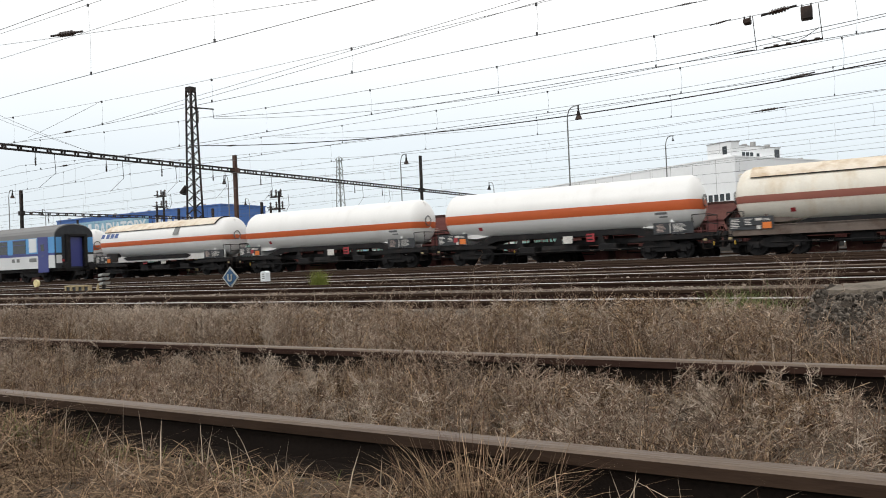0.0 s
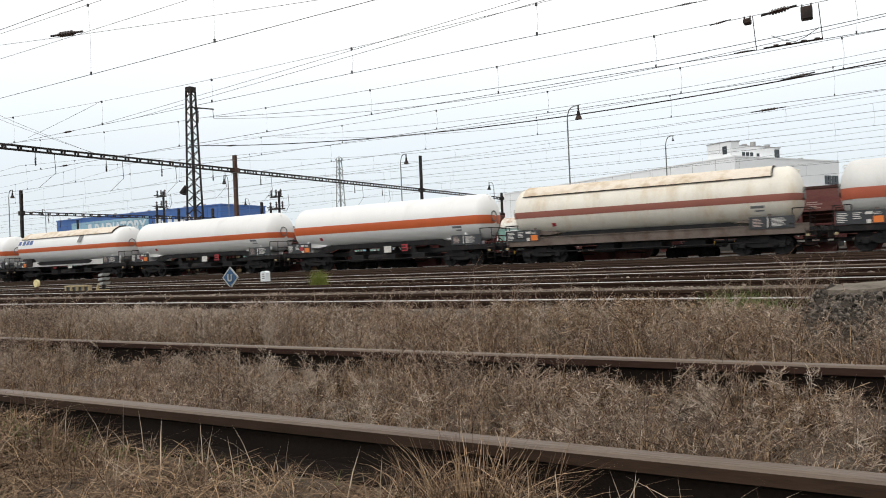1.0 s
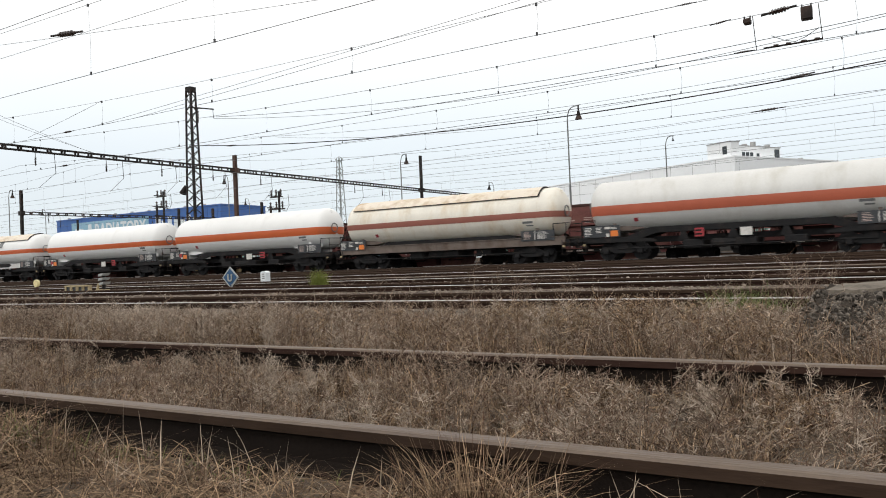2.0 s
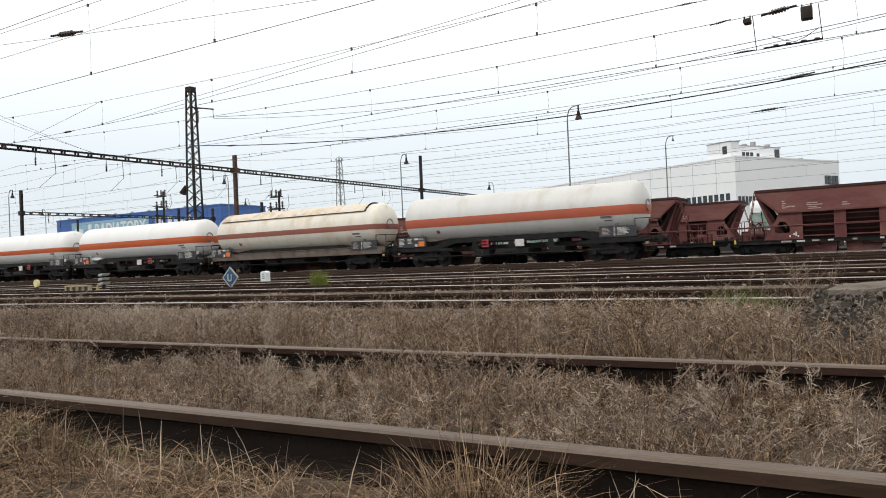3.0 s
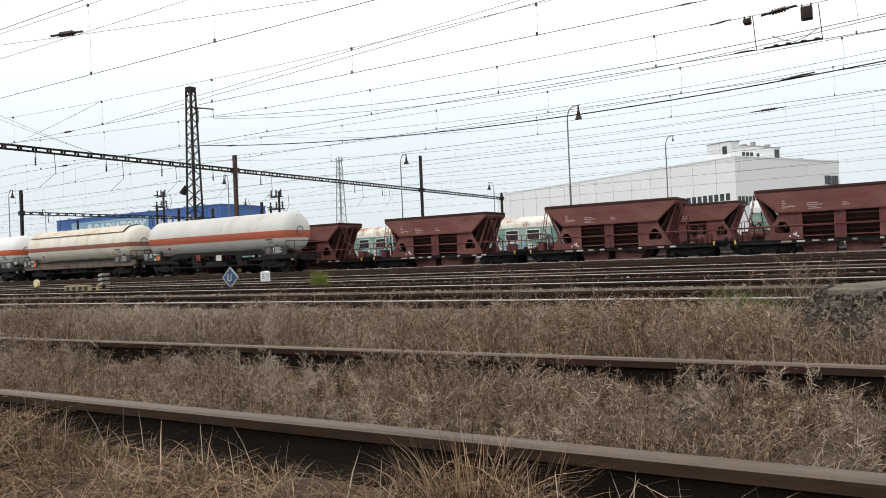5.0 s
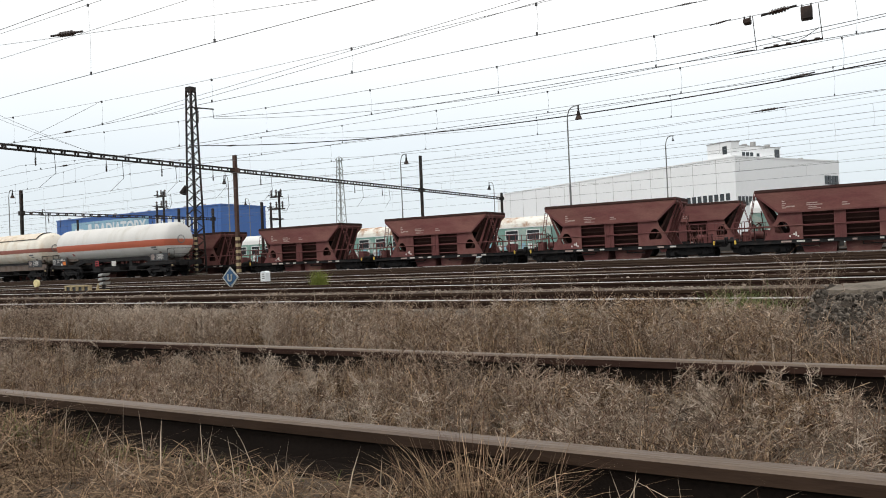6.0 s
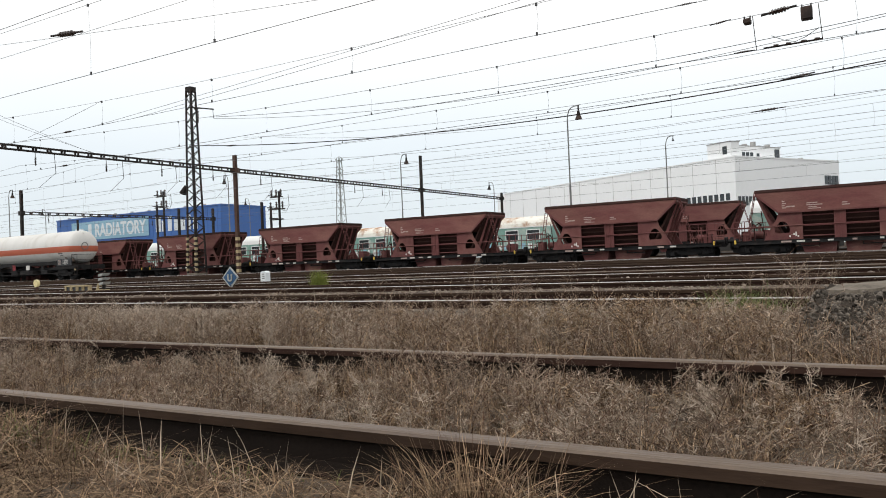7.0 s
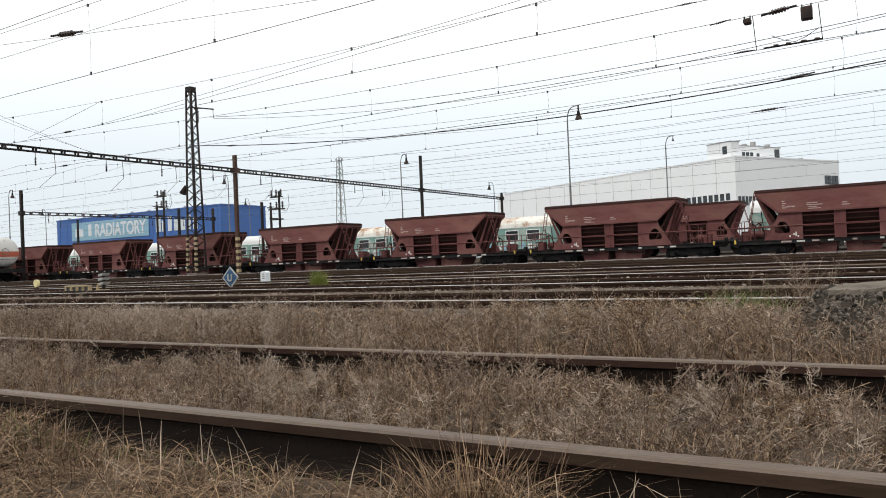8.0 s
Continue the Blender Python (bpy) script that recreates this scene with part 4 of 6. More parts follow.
first = hopper_wagon(pose(-14.2, Y_HOPPER, RAIL - SUNK), "weathered oxide-red ballast hopper wagon parked in a row")
for k in (-5, -4, -3, -2, -1, 1, 2):
    copy_thing(first, pose(-14.2 + 12.24 * k, Y_HOPPER, RAIL - SUNK))
for x in (-12.85, -0.6):
    copy_thing(first, pose(x, Y_BACK, RAIL))


# ---------------------------------------------------------------- passenger coaches
def coach_section(w=1.41, floor=0.95, side=3.02, top=3.92):
    pts = [(-w, floor), (-w, side)]
    for k in range(1, 12):
        a = math.pi * k / 12
        pts.append((-w * math.cos(a), side + (top - side) * math.sin(a) ** 0.8))
    return pts + [(w, side), (w, floor)]


def express_coach(x_end):
    """Blue and white express coach; its rear end stands at x_end, the body runs towards -x."""
    c = root("passenger_coach", pose(x_end, Y_COACH, RAIL), "blue and white express coach with grey roof and dark end", "passenger coach")
    L = 25.6
    sec = coach_section()
    roof = [p for p in sec if p[1] >= 3.02]
    part("roof", prism(bmesh.new(), roof, -L, 0.0, axis="x"), M_COACH_ROOF, c)
    bm = bmesh.new()
    for k in range(4):
        for s in (-1, 1):
            box(bm, -L + 0.2, -0.2, s * (1.26 - 0.13 * k) - 0.012, s * (1.26 - 0.13 * k) + 0.012, 3.36 + 0.10 * k, 3.47 + 0.10 * k)
    part("roof_rib", bm, M_COACH_ROOF, c)
    boxpart("lower_side", (-L, -0.02, -1.41, 1.41, 0.95, 1.80), M_COACH_WHITE, c)
    boxpart("belt", (-L, -0.02, -1.412, 1.412, 1.80, 1.96), M_COACH_NAVY, c)
    boxpart("upper_side", (-L, -0.02, -1.41, 1.41, 1.96, 3.02), M_COACH_BLUE, c)
    for x0, x1 in ((-4.9, -3.35), (-7.2, -5.6), (-9.5, -7.9), (-11.8, -10.2), (-14.1, -12.5)):
        wnd = boxpart("window", (x0, x1, -1.425, -1.38, 2.02, 2.90), M_WINDOW, c)
        for dims in ((x0 - 0.05, x1 + 0.05, -1.432, -1.40, 1.97, 2.02), (x0 - 0.05, x1 + 0.05, -1.432, -1.40, 2.90, 2.95), (x0, x1, -1.435, -1.42, 2.60, 2.63)):
            boxpart("window_frame", dims, M_COACH_NAVY, wnd)
    boxpart("blind_window", (-2.95, -2.05, -1.425, -1.38, 2.05, 3.0), M_SIGN_WHITE, c, "pale frosted window")
    door = boxpart("door", (-1.92, -0.72, -1.428, -1.36, 0.66, 3.06), M_COACH_NAVY, c, "navy blue side door", 0.01)
    boxpart("door_window", (-1.55, -1.15, -1.434, -1.42, 2.10, 2.55), M_WINDOW, door)
    boxpart("door_handle", (-1.45, -1.2, -1.46, -1.428, 1.75, 1.80), M_GALV, door)
    for x in (-4.9, -4.3):
        placard(c, x, 1.55, 0.34, 0.24, M_GALV, -1.412, 0)
    boxpart("grille", (-2.95, -2.1, -1.42, -1.40, 1.40, 1.66), M_GALV, c)
    e = part("end_wall", prism(bmesh.new(), coach_section(1.37, 0.9, 3.0, 3.84), -0.02, 0.06, axis="x"), M_COACH_END, c, "sooty dark coach end")
    for s in (-1, 1):
        boxpart("corner_panel", (0.06, 0.075, s * 1.15 - 0.2, s * 1.15 + 0.2, 1.95, 3.0), M_COACH_BLUE, e)
        boxpart("corner_panel", (0.06, 0.075, s * 1.15 - 0.2, s * 1.15 + 0.2, 1.25, 1.80), M_COACH_WHITE, e)
        boxpart("gangway_fold", (0.06, 0.42, s * 0.62 - 0.12, s * 0.62 + 0.12, 0.95, 3.15), M_BLACK, e, bevel=0.04)
    boxpart("gangway_fold", (0.06, 0.42, -0.74, 0.74, 3.0, 3.2), M_BLACK, e, bevel=0.04)
    boxpart("gangway_door", (0.06, 0.12, -0.5, 0.5, 1.0, 3.0), M_COACH_NAVY, e)
    boxpart("tail_lamp", (0.06, 0.12, -0.95, -0.8, 1.35, 1.5), M_RED, e)
    bm = box(bmesh.new(), -L, 0.05, -1.2, 1.2, 0.72, 0.95)
    for x in (-8.0, -11.5, -15.0):
        box(bm, x - 1.2, x + 1.2, -1.25, 1.25, 0.32, 0.8, 0.04)
    part("underframe", bm, M_BLACK, c)
    for x in (-3.2, -L + 3.2):
        bogie(c, x, V_COACH, 2.5)
    for s in (-0.875, 0.875):
        bm = bar(bmesh.new(), (0.05, s, 1.04), (0.5, s, 1.04), 0.10, 10)
        bar(bm, (0.5, s, 1.04), (0.6, s, 1.04), 0.24, 12)
        part("buffer", bm, M_BLACK, c)
    return c


def old_coach(x0, x1, roofmat, label):
    """Parked disused coach with windows along the side."""
    c = root("disused_coach", pose(0, Y_OLD, RAIL), label, "passenger coach", "disused coaches on the back track")
    sec = coach_section(1.40, 0.95, 2.95, 3.92)
    part("roof", prism(bmesh.new(), [p for p in sec if p[1] >= 2.95], x0, x1, axis="x"), roofmat, c)
    boxpart("side", (x0 + 0.02, x1 - 0.02, -1.39, 1.39, 0.95, 2.95), M_OLD_GREEN, c)
    boxpart("gutter", (x0, x1, -1.43, -1.39, 2.90, 2.99), M_OLD_WHITE, c)
    x = x0 + 1.6
    while x < x1 - 1.8:
        wnd = boxpart("window", (x, x + 1.15, -1.41, -1.36, 1.85, 2.65), M_WINDOW, c)
        for d in ((x - 0.06, x + 1.21, -1.42, -1.39, 1.78, 1.85), (x - 0.06, x + 1.21, -1.42, -1.39, 2.65, 2.72), (x - 0.06, x, -1.42, -1.39, 1.85, 2.65), (x + 1.15, x + 1.21, -1.42, -1.39, 1.85, 2.65), (x, x + 1.15, -1.425, -1.41, 2.35, 2.39)):
            boxpart("window_frame", d, M_OLD_WHITE, wnd)
        x += 2.05
    n = int((x1 - x0) * 1.6)
    for k in range(n):                               # sprayed pale shapes below the windows
        px = x0 + 0.6 + (x1 - x0 - 1.8) * k / n
        h = 0.35 + 0.35 * ((k * 53) % 11) / 11
        boxpart("paint_shape", (px, px + 0.22 + 0.25 * ((k * 31) % 7) / 7, -1.398, -1.391, 1.05, 1.05 + h), M_OLD_WHITE if k % 3 else M_BLUE_PALE, c)
    bm = box(bmesh.new(), x0 + 0.1, x1 - 0.1, -1.15, 1.15, 0.6, 0.95)
    part("underframe", bm, M_BLACK, c)
    for x in (x0 + 3.2, x1 - 3.2):
        bogie(c, x, 0.0, 2.5)
    return c


COACH = express_coach(-47.9)
old_coach(-49.8, -25.3, M_OLD_ROOF, "disused pale green coach with a rusted roof")
old_coach(-75.0, -50.4, M_OLD_WHITE, "disused coach with chalky white roof")
old_coach(-100.2, -75.6, M_OLD_WHITE, "disused coach with chalky white roof")
old_coach(-9.3, 15.3, M_OLD_WHITE, "disused green coach with white roof behind the hoppers")


# ---------------------------------------------------------------- masts, gantries, lamps
def lattice(bm, base, height, w0, w1, bays, r=0.035):
    x, y, z = base
    def corner(k, i):
        w = (w0 + (w1 - w0) * k / bays) / 2
        sx, sy = ((-1, -1), (1, -1), (1, 1), (-1, 1))[i]
        return (x + sx * w, y + sy * w, z + height * k / bays)
    for i in range(4):
        bar(bm, corner(0, i), corner(bays, i), r * 1.5, 4)
    for k in range(bays):
        for i in range(4):
            j = (i + 1) % 4
            if (k + i) % 2:
                bar(bm, corner(k, i), corner(k + 1, j), r * 0.7, 4)
            else:
                bar(bm, corner(k, j), corner(k + 1, i), r * 0.7, 4)
    return bm


def insulator(bm, a, b, r=0.07):
    a, b = Vector(a), Vector(b)
    n = 5
    for k in range(n):
        p, q = a.lerp(b, k / n), a.lerp(b, (k + 0.55) / n)
        bar(bm, p, q, r, 7, r * 0.6)
    bar(bm, a, b, r * 0.4, 5)
    return bm


def make_mast():
    m = root("lattice_mast", pose(-48.95, 42.3, 0), "tall dark steel lattice catenary mast", "mast")
    part("base_block", box(bmesh.new(), -0.6, 0.6, -0.6, 0.6, -0.1, 0.32, 0.04), M_CONCRETE, m)
    part("lattice", lattice(bmesh.new(), (0, 0, 0.3), 14.9, 1.02, 0.50, 28, 0.055), M_STEEL, m)
    for k in range(7):
        for sx in (-1, 1):
            q = 0.50 - 0.0087 * (0.6 + 0.42 * k)
            boxpart("warning_band", (sx * q - 0.10, sx * q + 0.10, -q - 0.10, -q + 0.10, 0.5 + 0.42 * k, 0.71 + 0.42 * k), M_BAND, m, "pale yellow warning band")
    boxpart("cap", (-0.30, 0.30, -0.30, 0.30, 15.15, 15.55), M_STEEL, m)
    part("bracket", bar(bar(bmesh.new(), (0.25, 0, 13.85), (2.9, -0.3, 13.3), 0.06, 5), (2.85, -0.3, 13.3), (2.88, -0.3, 12.6), 0.03, 4), M_STEEL, m)
    part("insulator", insulator(bmesh.new(), (0.9, -0.1, 13.7), (0.9, -0.1, 12.5)), M_INSUL, m)
    part("signal_bell", bar(bmesh.new(), (-1.15, -0.2, 6.9), (-0.75, -0.2, 7.5), 0.30, 8, 0.12), M_STEEL, m)


def make_gantry(x, posts, y0, z, label):
    g = root("catenary_gantry", pose(x, 0, 0), label, "gantry", "steel catenary gantries")
    bm = bmesh.new()
    y1 = posts[-1][0]
    n = int((y1 - y0) / 0.9)
    for zz in (z, z - 0.25):
        for xx in (-0.15, 0.15):
            box(bm, xx - 0.03, xx + 0.03, y0, y1, zz - 0.035, zz + 0.035)
    part("beam_chord", bm, M_STEEL, g)
    bm = bmesh.new()
    for k in range(n):
        a, b = y0 + (y1 - y0) * k / n, y0 + (y1 - y0) * (k + 1) / n
        for xx in (-0.15, 0.15):
            box(bm, xx - 0.015, xx + 0.015, a - 0.07, a + 0.07, z - 0.25, z)
        bar(bm, (-0.15, a, z), (0.15, b, z), 0.016, 4)
    part("beam_lacing", bm, M_STEEL, g)
    for y, top, material in posts:
        bm = box(bmesh.new(), -0.12, 0.12, y - 0.03, y + 0.03, 0, top)
        for yy in (-0.10, 0.10):
            box(bm, -0.13, 0.13, y + yy - 0.02, y + yy + 0.02, 0, top)
        post = part("post", bm, material, g)
        boxpart("collar", (-0.27, 0.27, y - 0.2, y + 0.2, z - 0.34, z + 0.08), material, post)
        boxpart("foot_block", (-0.45, 0.45, y - 0.45, y + 0.45, -0.1, 0.22), M_CONCRETE, post)
        if material is M_STEEL_BROWN:
            for k in range(6):
                boxpart("warning_band", (-0.14, 0.14, y - 0.13, y + 0.13, 0.25 + 0.5 * k, 0.5 + 0.5 * k), M_BAND, post, "yellow warning band")
    for t in TRACKS[4:]:
        if y0 < t < y1:
            bm = bmesh.new()
            bar(bm, (0, t, z - 0.25), (0, t, z - 0.65), 0.02, 5)
            insulator(bm, (0, t, z - 0.62), (0, t, z - 1.1), 0.07)
            part("hanger_insulator", bm, M_INSUL, g)
            bm = bmesh.new()
            bar(bm, (0.0, t + 1.2, z - 0.27), (0.1, t + 1.2, z - 1.5), 0.018, 5)
            bar(bm, (0.1, t + 1.2, z - 1.45), (0.15, t + 0.1, 5.95), 0.012, 5)
            part("registration_arm", bm, M_STEEL, g)
    return g


def lamp_post(x, y, h, reach, material=M_GALV, head=1.0):
    p = root("yard_lamp", pose(x, y, 0), "grey steel yard lamp with a bell-shaped shade", "lamp post", "yard lamps")
    bm = bar(bmesh.new(), (0, 0, -0.05), (0, 0, h * 0.5), 0.075, 8)
    bar(bm, (0, 0, h * 0.5), (0, 0, h - 0.9), 0.055, 8)
    part("pole", bm, material, p, smooth=False)
    s = 1 if reach > 0 else -1
    pts = [(0, 0, h - 0.9)] + [(reach * 0.55 * (1 - math.cos(a)), 0, h - 0.9 + 0.9 * math.sin(a)) for a in (0.35, 0.75, 1.15, 1.571)] + [(reach, 0, h)]
    arm = part("arm", pipe(bmesh.new(), pts, 0.04, 6), material, p)
    bm = bar(bmesh.new(), (reach * 0.92, 0, h - 0.02), (reach * 0.92, 0, h - 0.42 * head), 0.06 * head, 8)
    bar(bm, (reach * 0.92, 0, h - 0.42 * head), (reach * 0.92, 0, h - 0.72 * head), 0.10 * head, 10, 0.10 * head)
    part("lamp_neck", bm, M_STEEL, p)
    bm = bar(bmesh.new(), (reach * 0.92, 0, h - 1.0 * head), (reach * 0.92, 0, h - 0.6 * head), 0.27 * head, 12, 0.10 * head)
    part("shade", bm, M_STEEL, p, "dark bell-shaped shade")
    return p


def twin_pole(x, y, h):
    """Switch poles with cross arms and insulators."""
    p = root("switch_pole", pose(x, y, 0), "dark twin switch pole with cross arms and insulators", "pole", "switch poles")
    for s in (-0.35, 0.9):
        bm = box(bmesh.new(), s - 0.09, s + 0.09, -0.09, 0.09, -0.05, h - (1.6 if s < 0 else 0))
        part("post", bm, M_STEEL, p)
    bm = bmesh.new()
    for z, w in ((h - 0.6, 0.9), (h - 1.9, 1.2), (h - 3.0, 0.9)):
        box(bm, 0.5 - w, 0.5 + w, -0.06, 0.06, z - 0.06, z + 0.06)
        box(bm, -0.06, 0.06, -w * 0.7, w * 0.7, z + 0.1, z + 0.2)
    part("cross_arm", bm, M_STEEL, p)
    for z, w in ((h - 0.6, 0.75), (h - 1.9, 0.95)):
        for q in (-1, 0, 1):
            part("insulator", insulator(bmesh.new(), (0.5 + w * q * 0.9, 0, z), (0.5 + w * q * 0.9, 0, z + 0.8), 0.16), M_INSUL, p)
    part("arcing_horn", pipe(bmesh.new(), [(1.2, 0, h - 2), (1.9, 0, h - 2.2), (2.3, 0, h - 1.6), (2.2, 0, h - 0.4)], 0.025, 5), M_STEEL, p)


def pylon(x, y, h):
    p = root("power_pylon", pose(x, y, 0), "distant grey steel lattice power pylon", "pylon")
    part("lattice", lattice(bmesh.new(), (0, 0, 0), h, 3.2, 1.1, 16, 0.10), M_PYLON, p)
    bm = bmesh.new()
    for z in (h - 0.5, h - 4.5, h - 9.5):
        for e in (-1, 1):
            bar(bm, (0, 0, z + 1.0), (e * 1.7, 0, z), 0.11, 4)
            bar(bm, (0, 0, z - 0.6), (e * 1.7, 0, z), 0.11, 4)
    part("cross_arm", bm, M_PYLON, p)


make_mast()
make_gantry(-44.1, [(18.9, 9.4, M_STEEL), (42.2, 9.45, M_STEEL_BROWN), (69.3, 12.0, M_STEEL), (88.8, 9.0, M_STEEL)], 18.9, 8.36, "long dark steel catenary gantry across the yard tracks")
make_gantry(-73.7, [(42.2, 9.14, M_STEEL), (66.5, 8.2, M_STEEL)], 42.2, 7.0, "far steel catenary gantry across the tracks")
for x, y, h, reach in ((-20.2, 52.0, 11.35, 0.95), (-17.75, 70.0, 11.0, 0.75), (-41.8, 62.0, 11.15, 0.75), (-45.8, 90.0, 10.65, -0.75), (-66.0, 62.0, 11.4, -0.7),
                       (-93.5, 52.0, 11.3, 0.9), (-115.6, 70.0, 11.2, -0.9), (-86.0, 85.0, 11.3, -0.9)):
    lamp_post(x, y, h, reach, head=0.45 if x == -17.75 else 1.0)
twin_pole(-75.75, 60.0, 10.1)
twin_pole(-57.2, 60.0, 8.6)
pylon(-159.8, 200.0, 36.1)
for x, y, top in ((-62.6, 52.0, 6.9), (-95.0, 62.0, 8.0), (-52.0, 53.0, 6.8)):
    p = root("steel_post", pose(x, y, 0), "plain dark steel catenary post", "post", "plain steel posts")
    bm = box(bmesh.new(), -0.09, 0.09, -0.03, 0.03, -0.05, top)
    for yy in (-0.08, 0.08):
        box(bm, -0.10, 0.10, yy - 0.02, yy + 0.02, -0.05, top)
    part("post", bm, M_STEEL, p)


# ---------------------------------------------------------------- overhead wires
SUPPORTS = [-134.1, -104.1, -74.1, -44.1, 20.0, 74.0, 128.0]


def wire_mesh(runs, r, sides=5):
    vs, fs, base = [], [], 0
    for pts in runs:
        pts = np.array(pts, dtype=float)
        k = len(pts)
        d = np.gradient(pts, axis=0)
        d /= np.linalg.norm(d, axis=1)[:, None]
        up = np.tile(np.array([0.0, 0.0, 1.0]), (k, 1))
        flat = np.abs(d[:, 2]) > 0.9
        up[flat] = (0, 1, 0)
        u = np.cross(d, up); u /= np.linalg.norm(u, axis=1)[:, None]
        v = np.cross(u, d)
        for a in range(sides):
            t = 2 * math.pi * a / sides
            vs.append(pts + r * (math.cos(t) * u + math.sin(t) * v))
        for a in range(sides):
            b = (a + 1) % sides
            for i in range(k - 1):
                fs.append((base + a * k + i, base + a * k + i + 1, base + b * k + i + 1, base + b * k + i))
        base += sides * k
    return np.concatenate(vs), fs


def messenger(x, low, mid, k):
    """Height of a messenger wire: a parabola in the open span, the same sag in the spans beyond."""
    for a, b in zip(SUPPORTS, SUPPORTS[1:]):
        if a <= x <= b:
            if a < -40 and b > 0:
                return low + k * (x - mid) ** 2
            ends = [low + k * (q - mid) ** 2 if q in (-44.1, 20.0) else 7.2 for q in (a, b)]
            t = (x - a) / (b - a)
            return ends[0] + (ends[1] - ends[0]) * t - 4 * 0.55 * t * (1 - t)
    return 7.2


def overhead_line(i, y, contact, low, mid, k, start, gap):
    o = root("overhead_line", Matrix(), "copper contact wire hung from a sagging messenger wire", "overhead wire", "overhead lines over the tracks", "structure")
    xs = np.arange(SUPPORTS[0], SUPPORTS[-1] + 0.1, 2.0)
    zig = 0.04 * (-1) ** i
    v, f = wire_mesh([[(x, y + zig * math.cos(x * 0.06), contact) for x in xs]], 0.0072 if y < 20 else 0.009)
    ob = array_mesh("contact_wire", v, f, M_WIRE); ob.parent = o
    v, f = wire_mesh([[(x, y, messenger(x, low, mid, k)) for x in xs]], 0.0058 if y < 20 else 0.0078)
    ob = array_mesh("messenger_wire", v, f, M_WIRE_PALE); ob.parent = o
    runs, clips = [], bmesh.new()
    x = start - 18 * gap
    while x < 30:
        yc = y + zig * math.cos(x * 0.06)
        ztop = messenger(x, low, mid, k)
        runs.append([(x, yc, contact), (x + 0.04, (y + yc) / 2, (contact + ztop) / 2), (x, y, ztop)])
        if y < 32:
            box(clips, x - 0.018, x + 0.018, yc - 0.018, yc + 0.018, contact - 0.01, contact + 0.07)
            box(clips, x - 0.022, x + 0.022, y - 0.022, y + 0.022, ztop - 0.05, ztop + 0.02)
        x += gap
    v, f = wire_mesh(runs, 0.003 if y < 24 else 0.004, 4)
    ob = array_mesh("dropper", v, f, M_WIRE_PALE); ob.parent = o
    if y < 32:
        part("clamp", clips, M_WIRE, o)
    else:
        clips.free()


# track distance, contact wire height, lowest messenger point, its place along the track, curvature, one dropper, dropper spacing
for i, row in enumerate(((11.85, 5.72, 7.5, -14.0, 0.0005, -12.9, 4.5), (16.12, 5.72, 6.399, -13.51, 0.00135, -12.3, 5.4), (21.0, 5.72, 6.549, -11.25, 0.00107, -10.4, 4.9),
                         (25.2, 5.72, 6.464, -16.34, 0.00093, -10.5, 4.7), (29.4, 5.72, 6.456, -15.71, 0.00134, -12.8, 5.6), (34.2, 5.72, 6.20, -12.0, 0.0022, -9.0, 5.3),
                         (38.3, 5.72, 6.45, -14.0, 0.0014, -11.0, 5.2), (42.9, 5.75, 6.5, -14.0, 0.0013, -8.0, 5.6), (48.0, 5.75, 6.5, -14.0, 0.0013, -10.0, 6.0),
                         (55.0, 5.8, 6.6, -14.0, 0.0013, -9.0, 6.0), (63.5, 5.8, 6.6, -14.0, 0.0013, -12.0, 6.4))):
    overhead_line(i, *row)


def sagging(a, b, sag, n=26):
    a, b = Vector(a), Vector(b)
    return [tuple(a.lerp(b, k / n) - Vector((0, 0, 4 * sag * (k / n) * (1 - k / n)))) for k in range(n + 1)]


def cable(name, runs, r, material, label):
    v, f = wire_mesh(runs, r, 6)
    tagged(array_mesh(name, v, f, material), label, "cable", "feeder cables", "structure")


# feeders from the tall mast, and wires that cross from track to track
def bow(y, low, mid, k, x0, x1, n=40):
    """A slack cable along the tracks."""
    return [(x0 + (x1 - x0) * i / n, y, low + k * (x0 + (x1 - x0) * i / n - mid) ** 2) for i in range(n + 1)]


cable("feeder_cable", [bow(42.00, 11.093, -15.54, 0.00171, -46.5, 32.0)], 0.017, M_WIRE, "grey feeder cable from the tall mast")
cable("feeder_cable", [bow(42.00, 10.626, -17.73, 0.00242, -46.0, 32.0)], 0.015, M_WIRE_PALE, "grey feeder cable from the tall mast")
cable("feeder_cable", [bow(42.00, 8.767, -16.25, 0.00183, -48.4, 32.0)], 0.034, M_STEEL, "thick black feeder cable slung from the tall mast")
cable("feeder_cable", [bow(29.4, 6.73, -11.0, 0.0026, -30.0, 20.0)], 0.008, M_WIRE_PALE, "thin grey wire along the tracks")
cable("feeder_cable", [bow(34.2, 7.00, -11.5, 0.0035, -32.0, 14.0)], 0.008, M_WIRE_PALE, "thin grey wire along the tracks")
cable("feeder_cable", [sagging((-44.1, 38.3, 6.2), (20.0, 38.3, 7.45), 0.05)], 0.008, M_WIRE_PALE, "thin grey wire along the tracks")
cable("crossing_wire", [sagging((-30.0, 14.0, 8.93), (4.0, 14.0, 5.6), 0.15)], 0.006, M_WIRE_PALE, "thin grey wire crossing between the tracks")
cable("crossing_wire", [sagging((-44.0, 8.0, 5.20), (10.0, 8.0, 5.51), 0.0)], 0.005, M_WIRE, "thin grey wire crossing between the tracks")
cable("crossing_wire", [sagging((-44.0, 10.0, 5.94), (10.0, 10.0, 5.98), 0.1)], 0.0045, M_WIRE_PALE, "thin grey wire crossing between the tracks")
